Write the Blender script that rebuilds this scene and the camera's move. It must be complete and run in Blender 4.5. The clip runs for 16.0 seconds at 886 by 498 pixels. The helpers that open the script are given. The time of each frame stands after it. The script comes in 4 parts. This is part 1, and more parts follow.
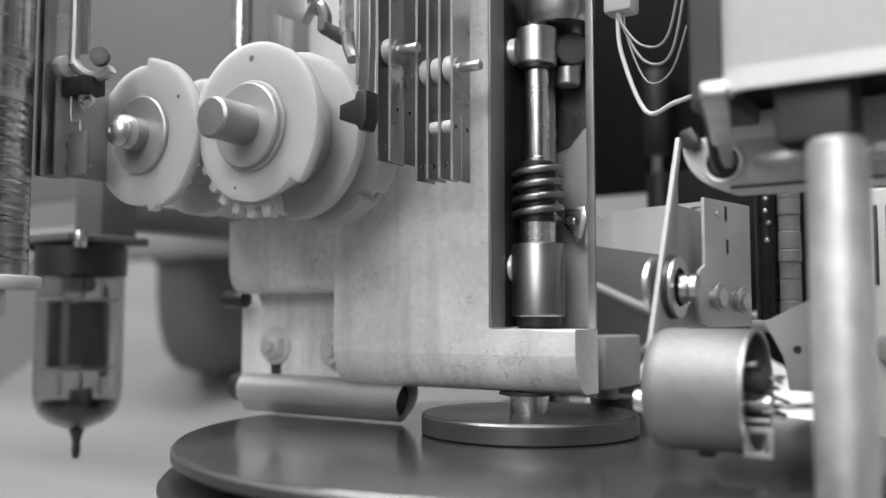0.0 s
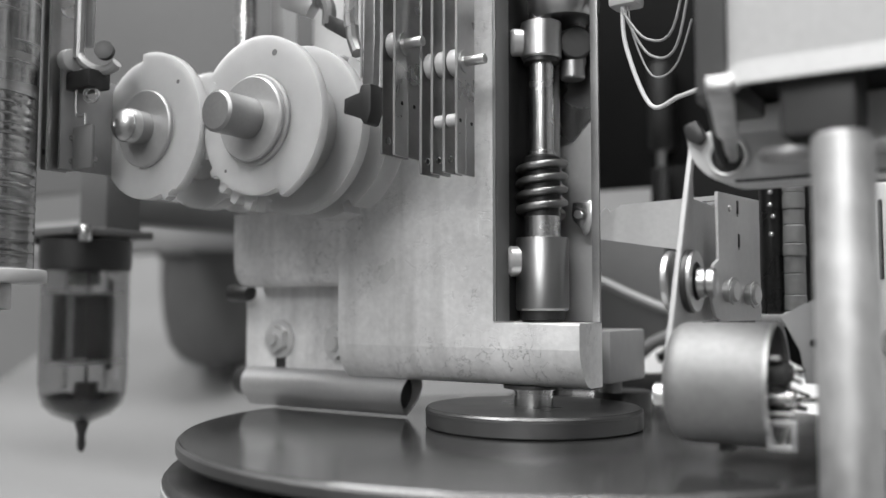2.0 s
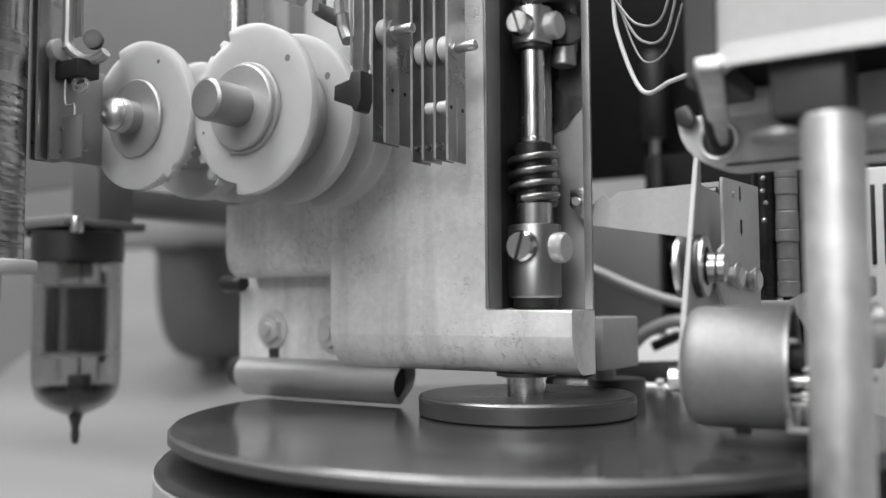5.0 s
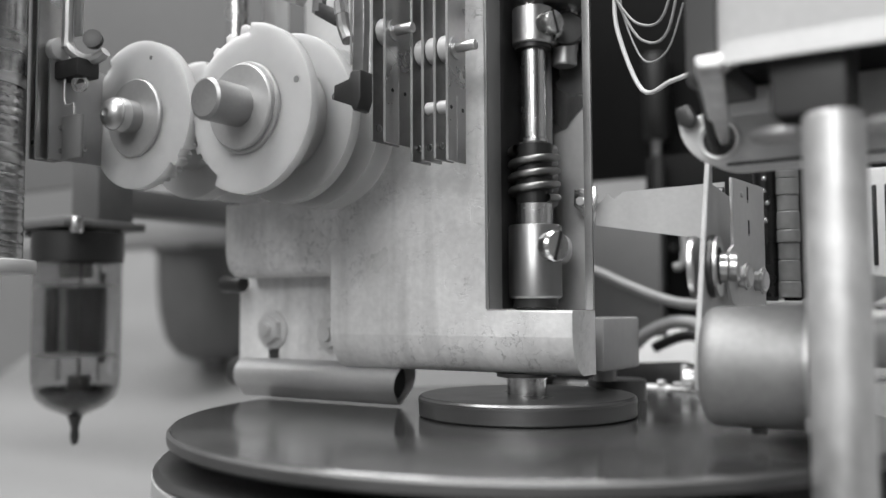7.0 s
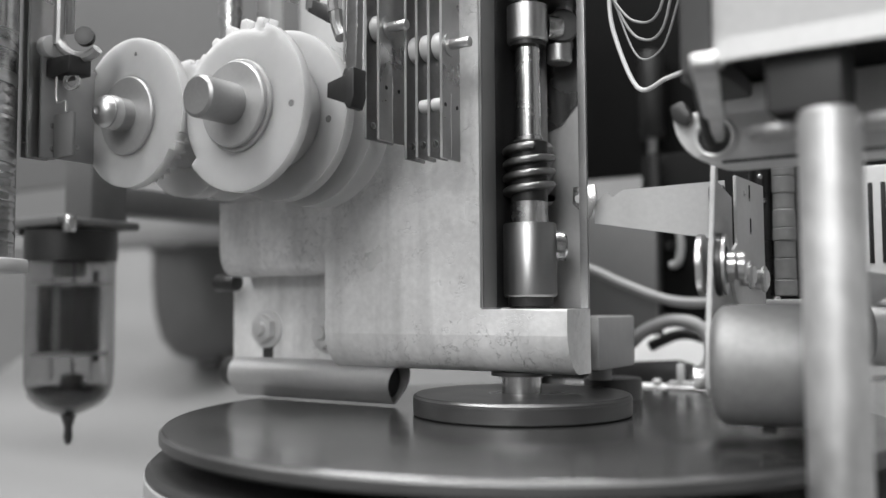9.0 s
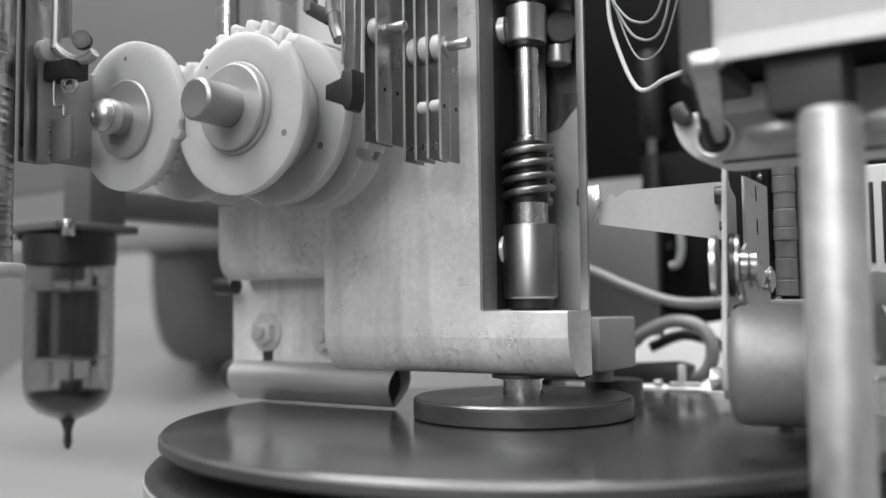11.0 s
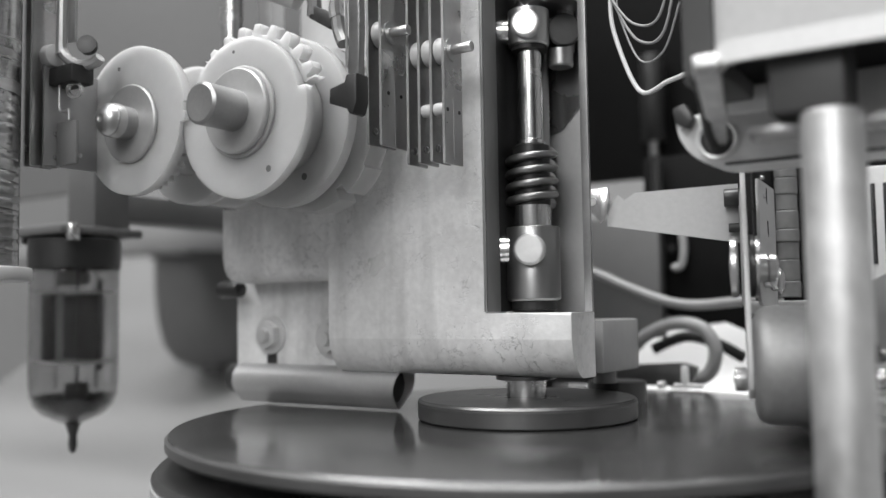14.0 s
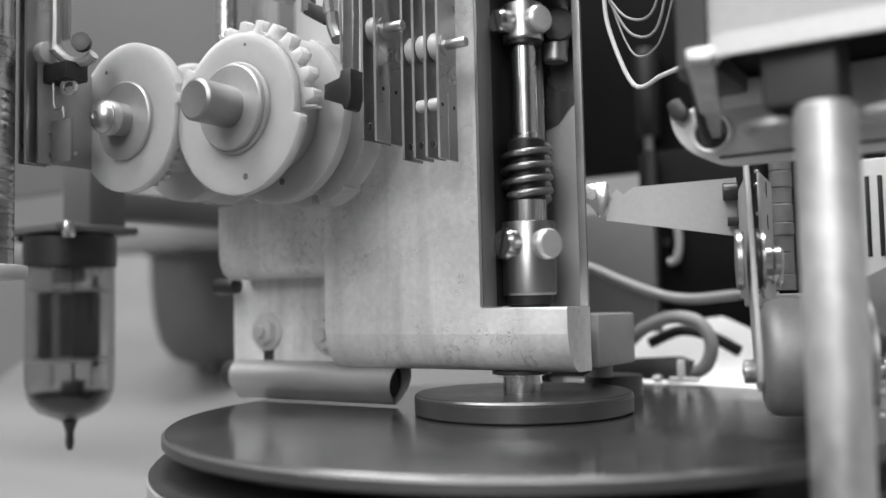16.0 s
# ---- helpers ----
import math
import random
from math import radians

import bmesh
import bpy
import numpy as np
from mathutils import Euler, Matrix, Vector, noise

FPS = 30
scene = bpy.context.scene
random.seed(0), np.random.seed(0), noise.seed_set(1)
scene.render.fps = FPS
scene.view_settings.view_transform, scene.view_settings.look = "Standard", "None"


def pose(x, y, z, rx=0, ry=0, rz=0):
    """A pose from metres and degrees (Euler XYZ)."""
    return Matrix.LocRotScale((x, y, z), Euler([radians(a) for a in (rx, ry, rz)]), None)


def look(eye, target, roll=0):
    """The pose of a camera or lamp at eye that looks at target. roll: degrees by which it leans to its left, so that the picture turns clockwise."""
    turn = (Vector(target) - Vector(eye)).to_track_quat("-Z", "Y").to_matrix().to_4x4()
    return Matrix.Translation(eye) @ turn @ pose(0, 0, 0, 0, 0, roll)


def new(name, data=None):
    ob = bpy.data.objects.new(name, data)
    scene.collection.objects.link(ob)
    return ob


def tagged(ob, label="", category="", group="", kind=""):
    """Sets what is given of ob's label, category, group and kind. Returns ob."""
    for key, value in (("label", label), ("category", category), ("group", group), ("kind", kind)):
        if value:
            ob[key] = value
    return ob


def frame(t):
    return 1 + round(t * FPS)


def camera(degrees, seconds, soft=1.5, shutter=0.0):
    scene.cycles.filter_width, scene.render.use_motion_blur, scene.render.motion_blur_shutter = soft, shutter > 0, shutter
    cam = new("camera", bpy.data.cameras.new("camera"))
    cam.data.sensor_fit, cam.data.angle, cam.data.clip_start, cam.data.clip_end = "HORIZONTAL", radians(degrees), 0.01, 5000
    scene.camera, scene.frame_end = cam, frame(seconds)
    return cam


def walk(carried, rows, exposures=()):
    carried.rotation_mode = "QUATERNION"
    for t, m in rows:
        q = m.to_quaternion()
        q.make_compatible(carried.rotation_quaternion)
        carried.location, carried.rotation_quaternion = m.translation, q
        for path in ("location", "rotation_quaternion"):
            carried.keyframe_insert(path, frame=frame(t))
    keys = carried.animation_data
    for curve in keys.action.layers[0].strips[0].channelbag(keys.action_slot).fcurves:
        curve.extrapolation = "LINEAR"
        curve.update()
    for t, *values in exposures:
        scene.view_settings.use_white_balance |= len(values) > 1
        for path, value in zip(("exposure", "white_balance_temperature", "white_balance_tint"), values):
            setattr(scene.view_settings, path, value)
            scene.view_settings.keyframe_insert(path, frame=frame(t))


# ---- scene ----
U = 0.00072          # one drawing unit of the machine, in metres

cam = camera(52.2, 16.0, soft=1.4, shutter=0.4)
PATH = [
    (0, pose(0.08378, -0.16022, 0.02268, 94.182, -0.000, 33.000)),
    (0.5, pose(0.08381, -0.16064, 0.02256, 94.073, -0.041, 33.057)),
    (1, pose(0.08390, -0.16067, 0.02237, 93.855, -0.005, 33.021)),
    (1.5, pose(0.08410, -0.16095, 0.02224, 93.892, 0.057, 33.133)),
    (2, pose(0.08371, -0.16045, 0.02259, 93.813, -0.051, 33.211)),
    (2.5, pose(0.08348, -0.15928, 0.02215, 94.085, -0.093, 33.257)),
    (3, pose(0.08359, -0.15910, 0.02164, 93.981, -0.001, 33.264)),
    (3.5, pose(0.08404, -0.15943, 0.02169, 93.566, 0.241, 33.097)),
    (4, pose(0.08429, -0.15981, 0.02148, 93.470, 0.324, 33.067)),
    (6.5, pose(0.08417, -0.15868, 0.02116, 93.461, 0.385, 33.062)),
    (7, pose(0.08419, -0.15883, 0.02099, 93.591, 0.301, 33.152)),
    (7.5, pose(0.08396, -0.15761, 0.02103, 93.754, 0.255, 33.207)),
    (8, pose(0.08334, -0.15734, 0.02142, 93.932, 0.132, 33.156)),
    (8.5, pose(0.08367, -0.15722, 0.02122, 93.760, 0.211, 33.017)),
    (9, pose(0.08413, -0.15775, 0.02099, 93.507, 0.363, 32.975)),
    (11.5, pose(0.08377, -0.15712, 0.02117, 93.609, 0.752, 32.977)),
    (12, pose(0.08386, -0.15794, 0.02106, 93.521, 0.820, 32.937)),
    (12.5, pose(0.08406, -0.15812, 0.02100, 93.458, 0.985, 32.944)),
    (13, pose(0.08381, -0.15846, 0.02101, 93.510, 0.868, 33.026)),
    (13.5, pose(0.08379, -0.15880, 0.02097, 93.684, 0.856, 33.086)),
    (14, pose(0.08385, -0.15812, 0.02092, 93.820, 0.893, 33.089)),
    (14.5, pose(0.08360, -0.15794, 0.02096, 93.798, 0.968, 33.057)),
    (15, pose(0.08364, -0.15769, 0.02089, 93.727, 0.949, 32.931)),
    (15.5, pose(0.08398, -0.15767, 0.02068, 93.666, 1.152, 32.882)),
    (16, pose(0.08405, -0.15819, 0.02073, 93.571, 1.253, 32.881)),
]

walk(cam, PATH)
cam.data.dof.use_dof, cam.data.dof.focus_distance, cam.data.dof.aperture_fstop = True, 0.169, 11.5

# ---- light: a workshop with a ceiling panel and a window ----
world = bpy.data.worlds.new("workshop_dim")
world.use_nodes = True
world.node_tree.nodes["Background"].inputs[0].default_value = (0.5, 0.5, 0.5, 1)
world.node_tree.nodes["Background"].inputs[1].default_value = 0.15
scene.world = world
scene.view_settings.exposure = 0.0


def area(name, eye, target, sx, sy, watts):
    lamp = bpy.data.lights.new(name, "AREA")
    lamp.shape, lamp.size, lamp.size_y, lamp.energy = "RECTANGLE", sx, sy, watts
    ob = new(name, lamp)
    ob.matrix_world = look(eye, target)
    return ob


area("window_light", (-0.50, -0.72, 1.20), (0.0, 0.0, 0.03), 0.7, 0.6, 15)
area("side_window_light", (0.22, -0.97, 0.56), (0.0, 0.0, 0.04), 0.45, 0.42, 7)
area("ceiling_panel_light", (0.05, -0.10, 1.43), (0.0, 0.0, 0.0), 0.8, 0.7, 30)


# ---- materials ----
def mat(name, base, rough=0.5, metal=0.0, vary=0.12, fine=900.0, coarse=90.0, bump=0.15, wear=0.1, sss=0.0, stretch=(1, 1, 1), coat=0.0, spec=0.5):
    m = bpy.data.materials.new(name)
    m.use_nodes = True
    nt = m.node_tree
    b = nt.nodes["Principled BSDF"]
    tc = nt.nodes.new("ShaderNodeTexCoord")
    mp = nt.nodes.new("ShaderNodeMapping")
    mp.inputs["Scale"].default_value = stretch
    nt.links.new(tc.outputs["Object"], mp.inputs[0])
    n1, n2 = nt.nodes.new("ShaderNodeTexNoise"), nt.nodes.new("ShaderNodeTexNoise")
    n1.inputs["Scale"].default_value, n1.inputs["Detail"].default_value = fine, 4
    n2.inputs["Scale"].default_value, n2.inputs["Detail"].default_value = coarse, 6
    for n in (n1, n2):
        nt.links.new(mp.outputs[0], n.inputs["Vector"])
    mix = nt.nodes.new("ShaderNodeMath")
    mix.operation = "MULTIPLY_ADD"
    mix.inputs[1].default_value = 0.4
    nt.links.new(n1.outputs[0], mix.inputs[0])
    nt.links.new(n2.outputs[0], mix.inputs[2])
    ramp = nt.nodes.new("ShaderNodeMapRange")
    ramp.inputs[1].default_value, ramp.inputs[2].default_value = 0.45, 0.95
    ramp.inputs[3].default_value, ramp.inputs[4].default_value = base * (1 - vary), min(base * (1 + vary), 0.95)
    nt.links.new(mix.outputs[0], ramp.inputs[0])
    nt.links.new(ramp.outputs[0], b.inputs["Base Color"])
    rr = nt.nodes.new("ShaderNodeMapRange")
    rr.inputs[1].default_value, rr.inputs[2].default_value = 0.3, 0.7
    rr.inputs[3].default_value, rr.inputs[4].default_value = max(rough - wear, 0.03), min(rough + wear, 1)
    nt.links.new(n2.outputs[0], rr.inputs[0])
    nt.links.new(rr.outputs[0], b.inputs["Roughness"])
    b.inputs["Metallic"].default_value = metal
    b.inputs["Specular IOR Level"].default_value = spec
    b.inputs["Coat Weight"].default_value = coat
    if sss:
        b.inputs["Subsurface Weight"].default_value = sss
        b.inputs["Subsurface Radius"].default_value = (1, 1, 1)
        b.inputs["Subsurface Scale"].default_value = 0.006
    if bump:
        bp = nt.nodes.new("ShaderNodeBump")
        bp.inputs["Strength"].default_value, bp.inputs["Distance"].default_value = bump, 0.0004
        nt.links.new(mix.outputs[0], bp.inputs["Height"])
        nt.links.new(bp.outputs[0], b.inputs["Normal"])
    return m


def cast_material():
    """Painted casting: soft mottling and fine crazing lines."""
    m = mat("cast_silver_paint", 0.7, 0.42, 0.25, 0.2, 750, 60, 0.45, 0.16)
    nt = m.node_tree
    b = nt.nodes["Principled BSDF"]
    tc = nt.nodes.new("ShaderNodeTexCoord")
    warp = nt.nodes.new("ShaderNodeTexNoise")
    warp.inputs["Scale"].default_value, warp.inputs["Detail"].default_value = 210, 5
    nt.links.new(tc.outputs["Object"], warp.inputs["Vector"])
    add = nt.nodes.new("ShaderNodeVectorMath")
    add.operation = "MULTIPLY_ADD"
    add.inputs[1].default_value = (0.022, 0.022, 0.022)
    nt.links.new(warp.outputs["Color"], add.inputs[0])
    nt.links.new(tc.outputs["Object"], add.inputs[2])
    vor = nt.nodes.new("ShaderNodeTexVoronoi")
    vor.feature = "DISTANCE_TO_EDGE"
    vor.inputs["Scale"].default_value = 125
    nt.links.new(add.outputs[0], vor.inputs["Vector"])
    line = nt.nodes.new("ShaderNodeMapRange")
    line.inputs[1].default_value, line.inputs[2].default_value = 0.0, 0.022
    line.inputs[3].default_value, line.inputs[4].default_value = 1.0, 0.0
    nt.links.new(vor.outputs["Distance"], line.inputs[0])
    mask = nt.nodes.new("ShaderNodeTexNoise")
    mask.inputs["Scale"].default_value, mask.inputs["Detail"].default_value = 95, 5
    nt.links.new(tc.outputs["Object"], mask.inputs["Vector"])
    mr = nt.nodes.new("ShaderNodeMapRange")
    mr.inputs[1].default_value, mr.inputs[2].default_value = 0.45, 0.58
    nt.links.new(mask.outputs[0], mr.inputs[0])
    mul = nt.nodes.new("ShaderNodeMath")
    mul.operation = "MULTIPLY"
    nt.links.new(line.outputs[0], mul.inputs[0])
    nt.links.new(mr.outputs[0], mul.inputs[1])
    old = b.inputs["Base Color"].links[0].from_socket
    mx = nt.nodes.new("ShaderNodeMix")
    mx.data_type = "RGBA"
    half = nt.nodes.new("ShaderNodeMath")
    half.operation = "MULTIPLY"
    half.inputs[1].default_value = 0.5
    nt.links.new(mul.outputs[0], half.inputs[0])
    nt.links.new(half.outputs[0], mx.inputs[0])
    nt.links.new(old, mx.inputs[6])
    mx.inputs[7].default_value = (0.16, 0.16, 0.16, 1)
    nt.links.new(mx.outputs[2], b.inputs["Base Color"])
    smp = nt.nodes.new("ShaderNodeMapping")
    smp.inputs["Scale"].default_value = (260, 60, 22)
    nt.links.new(tc.outputs["Object"], smp.inputs[0])
    streak = nt.nodes.new("ShaderNodeTexNoise")
    streak.inputs["Scale"].default_value, streak.inputs["Detail"].default_value = 1.0, 5
    nt.links.new(smp.outputs[0], streak.inputs["Vector"])
    sr = nt.nodes.new("ShaderNodeMapRange")
    sr.inputs[1].default_value, sr.inputs[2].default_value = 0.5, 0.72
    sr.inputs[3].default_value, sr.inputs[4].default_value = 0.0, 0.3
    nt.links.new(streak.outputs[0], sr.inputs[0])
    stain = nt.nodes.new("ShaderNodeMix")
    stain.data_type = "RGBA"
    nt.links.new(sr.outputs[0], stain.inputs[0])
    nt.links.new(mx.outputs[2], stain.inputs[6])
    stain.inputs[7].default_value = (0.3, 0.3, 0.3, 1)
    nt.links.new(stain.outputs[2], b.inputs["Base Color"])
    grease = nt.nodes.new("ShaderNodeTexNoise")
    grease.inputs["Scale"].default_value, grease.inputs["Detail"].default_value, grease.inputs["Roughness"].default_value = 34, 9, 0.72
    nt.links.new(tc.outputs["Object"], grease.inputs["Vector"])
    gr = nt.nodes.new("ShaderNodeMapRange")
    gr.inputs[1].default_value, gr.inputs[2].default_value = 0.54, 0.72
    gr.inputs[3].default_value, gr.inputs[4].default_value = 0.0, 0.3
    nt.links.new(grease.outputs[0], gr.inputs[0])
    smear = nt.nodes.new("ShaderNodeMix")
    smear.data_type = "RGBA"
    nt.links.new(gr.outputs[0], smear.inputs[0])
    nt.links.new(stain.outputs[2], smear.inputs[6])
    smear.inputs[7].default_value = (0.2, 0.2, 0.2, 1)
    nt.links.new(smear.outputs[2], b.inputs["Base Color"])
    b2 = nt.nodes.new("ShaderNodeBump")
    b2.inputs["Strength"].default_value, b2.inputs["Distance"].default_value = 0.5, 0.0005
    b2.invert = True
    nt.links.new(mul.outputs[0], b2.inputs["Height"])
    prev = b.inputs["Normal"].links[0].from_socket
    nt.links.new(prev, b2.inputs["Normal"])
    nt.links.new(b2.outputs[0], b.inputs["Normal"])
    return m


CAST = cast_material()
STEEL = mat("bright_steel", 0.62, 0.24, 1.0, 0.08, 1500, 120, 0.06, 0.08)
SATIN = mat("satin_steel", 0.55, 0.36, 1.0, 0.1, 1500, 120, 0.06, 0.08)
COLLARM = mat("smooth_turned_steel", 0.3, 0.36, 1.0, 0.04, 2500, 150, 0.0, 0.05)
# Near-black colour stands in for the dark ledge mirrored in the hub face.
HUBTOP = mat("hub_face_with_dark_reflection", 0.025, 0.32, 0.0, 0.3, 900, 60, 0.03, 0.06, spec=0.25)
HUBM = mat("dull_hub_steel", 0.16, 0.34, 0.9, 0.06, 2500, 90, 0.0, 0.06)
DISC = mat("recording_disc_coating", 0.155, 0.16, 0.8, 0.15, 600, 40, 0.05, 0.07)
DISCRIM = mat("disc_rim_metal", 0.14, 0.55, 0.9, 0.1, 900, 60, 0.05)
DARKMETAL = mat("blackened_steel", 0.06, 0.4, 0.6, 0.25, 800, 80, 0.1)
# Black parts, and the colour of shade in the slot, tube and cup.
BLACK = mat("black_plastic_and_shade", 0.012, 0.45, 0.0, 0.3, 700, 80, 0.1)
NYLON = mat("milky_nylon", 0.6, 0.42, 0.0, 0.05, 500, 60, 0.04, 0.06, sss=1.0, spec=0.3)
NYLON.node_tree.nodes["Principled BSDF"].inputs["Transmission Weight"].default_value = 0.35
GUARD = mat("grey_painted_block", 0.045, 0.5, 0.0, 0.15, 500, 40, 0.08)
STRAPM = mat("dull_plated_strap", 0.4, 0.6, 0.2, 0.12, 900, 60, 0.05, 0.08)
BLADE = mat("contact_spring_metal", 0.55, 0.32, 1.0, 0.1, 900, 90, 0.05, 0.08)
# Darker metal for the inner springs of each pile and some bracket parts.
BLADE_DARK = mat("darker_spring_metal", 0.28, 0.35, 0.9, 0.2, 900, 90, 0.08, 0.08)
EDGE = mat("bright_edge_metal", 0.42, 0.42, 0.8, 0.05, 900, 90, 0.02)
WHITE = mat("white_insulator", 0.52, 0.45, 0.0, 0.05, 700, 70, 0.05)
BOXALU = mat("light_aluminium_case", 0.68, 0.45, 0.15, 0.1, 900, 22, 0.06, 0.08)
PLATE = mat("grey_plated_sheet", 0.5, 0.4, 0.75, 0.1, 900, 70, 0.05, 0.08)
GREY = mat("grey_enamel", 0.3, 0.5, 0.0, 0.1, 500, 30, 0.1)
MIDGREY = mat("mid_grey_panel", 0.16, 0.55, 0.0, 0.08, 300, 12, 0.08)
BACK = mat("grey_backdrop_paint", 0.2, 0.8, 0.0, 0.05, 120, 6, 0.04)
SHEET = mat("pale_plated_sheet", 0.48, 0.45, 0.35, 0.1, 900, 70, 0.05, 0.08)
CUPM = mat("dull_satin_cup", 0.3, 0.6, 0.85, 0.22, 900, 70, 0.08, 0.1)
DKGREY = mat("dark_grey_enamel", 0.09, 0.5, 0.0, 0.12, 500, 40, 0.08)
ALU = mat("brushed_aluminium", 0.45, 0.45, 0.7, 0.1, 1200, 100, 0.06, 0.08)
SHAFT = mat("turned_shaft_steel", 0.34, 0.42, 0.85, 0.12, 1500, 120, 0.06, 0.08)
BOLT = mat("zinc_plated_bolt", 0.66, 0.38, 0.65, 0.1, 1200, 120, 0.05, 0.08)
POSTM = mat("smudged_post_aluminium", 0.72, 0.48, 0.85, 0.32, 500, 55, 0.06, 0.12, stretch=(1, 1, 0.6))
PALE = mat("white_lacquer", 0.88, 0.6, 0.0, 0.04, 200, 10, 0.03)
BOUNCECUT = mat("bounce_cutting_dark", 0.045, 0.55, 0.0, 0.25, 300, 30, 0.1, 0.1, stretch=(0.3, 3, 1))
WALL = mat("workshop_wall_paint", 0.3, 0.8, 0.0, 0.06, 60, 4, 0.05)
WEB = mat("polished_dark_sheet", 0.3, 0.3, 1.0, 0.1, 700, 60, 0.05)
CAN = mat("streaked_bright_can", 0.4, 0.24, 1.0, 0.3, 260, 60, 0.12, 0.1, stretch=(0.25, 0.25, 4))
DARKPANEL = mat("dark_enamel_and_case_shade", 0.007, 0.65, 0.0, 0.3, 300, 20, 0.1, spec=0.15)
GETTER = mat("smoky_getter_mirror", 0.1, 0.16, 1.0, 0.3, 300, 60, 0.05, 0.08)
PAPER = mat("grey_varnished_paper", 0.22, 0.6, 0.0, 0.25, 500, 120, 0.1)
COPPER = mat("lacquered_winding_wire", 0.05, 0.3, 0.9, 0.25, 900, 120, 0.1)
CABLE = mat("pale_cable_sheath", 0.55, 0.5, 0.0, 0.08, 700, 80, 0.05)
CABLEDK = mat("grey_cable_sheath", 0.28, 0.5, 0.0, 0.1, 700, 80, 0.05)


def glass_material():
    m = bpy.data.materials.new("tube_glass")
    m.use_nodes = True
    b = m.node_tree.nodes["Principled BSDF"]
    b.inputs["Base Color"].default_value = (0.7, 0.7, 0.7, 1)
    b.inputs["Roughness"].default_value = 0.03
    b.inputs["Transmission Weight"].default_value = 1
    b.inputs["IOR"].default_value = 1.42
    n = m.node_tree.nodes.new("ShaderNodeTexNoise")
    n.inputs["Scale"].default_value = 60
    bp = m.node_tree.nodes.new("ShaderNodeBump")
    bp.inputs["Strength"].default_value, bp.inputs["Distance"].default_value = 0.1, 0.0005
    m.node_tree.links.new(n.outputs[0], bp.inputs["Height"])
    m.node_tree.links.new(bp.outputs[0], b.inputs["Normal"])
    return m


GLASS = glass_material()


# ---- mesh helpers, in drawing units ----
def part(name, bm, material, parent=None, label="", smooth=35, origin=None):
    o = Vector(origin) if origin is not None else Vector(parent.get("base", (0, 0, 0)) if parent else (0, 0, 0))
    for v in bm.verts:
        v.co = (v.co - o) * U
    bmesh.ops.recalc_face_normals(bm, faces=bm.faces)
    me = bpy.data.meshes.new(name)
    bm.to_mesh(me)
    bm.free()
    me.materials.append(material)
    me.polygons.foreach_set("use_smooth", [True] * len(me.polygons))
    me.set_sharp_from_angle(angle=radians(smooth))
    ob = new(name, me)
    if parent:
        ob.parent = parent
        ob["base"] = list(o)
    else:
        ob.location = o * U
        ob["base"] = list(o)
    if label:
        ob["label"] = label
    return ob


def thing(name, base, label, category, group="", kind=""):
    ob = new(name)
    ob.empty_display_size = 0.005
    ob.location = Vector(base) * U
    ob["base"] = list(base)
    return tagged(ob, label, category, group, kind)


def cyl(p0, p1, r0, r1=None, seg=28, bm=None, bevel=0.0):
    bm = bm or bmesh.new()
    p0, p1 = Vector(p0), Vector(p1)
    m = Matrix.Translation((p0 + p1) / 2) @ (p1 - p0).to_track_quat("Z", "Y").to_matrix().to_4x4()
    got = bmesh.ops.create_cone(bm, cap_ends=True, segments=seg, radius1=r0, radius2=r0 if r1 is None else r1, depth=(p1 - p0).length, matrix=m)
    if bevel:
        vs = set(got["verts"])
        es = [e for e in bm.edges if e.verts[0] in vs and e.verts[1] in vs and any(len(f.verts) > 4 for f in e.link_faces)]
        bmesh.ops.bevel(bm, geom=es, offset=bevel, segments=2, affect="EDGES", profile=0.5)
    return bm


def lathe(profile, base, axis=(0, 0, 1), seg=48, bm=None, closed=False):
    """profile: (radius, distance along the axis) pairs."""
    bm = bm or bmesh.new()
    m = Matrix.Translation(base) @ Vector(axis).to_track_quat("Z", "Y").to_matrix().to_4x4()
    rings = []
    for rad, h in profile:
        if rad < 1e-6:
            rings.append([bm.verts.new(m @ Vector((0, 0, h)))])
        else:
            rings.append([bm.verts.new(m @ Vector((rad * math.cos(math.tau * i / seg), rad * math.sin(math.tau * i / seg), h))) for i in range(seg)])
    pairs = list(zip(rings, rings[1:] + ([rings[0]] if closed else [])))
    if not closed:
        pairs = pairs[:len(rings) - 1]
    for a, b in pairs:
        for i in range(seg):
            j = (i + 1) % seg
            vs = [a[i % len(a)], a[j % len(a)], b[j % len(b)], b[i % len(b)]]
            vs = list(dict.fromkeys(vs))
            if len(vs) > 2:
                bm.faces.new(vs)
    return bm


def box(lo, hi, bevel=0.4, bm=None, seg=2):
    bm = bm or bmesh.new()
    lo, hi = Vector(lo), Vector(hi)
    got = bmesh.ops.create_cube(bm, size=1, matrix=Matrix.LocRotScale((lo + hi) / 2, None, hi - lo))
    if bevel:
        vs = set(got["verts"])
        bmesh.ops.bevel(bm, geom=[e for e in bm.edges if e.verts[0] in vs], offset=bevel, segments=seg, affect="EDGES", profile=0.5)
    return bm


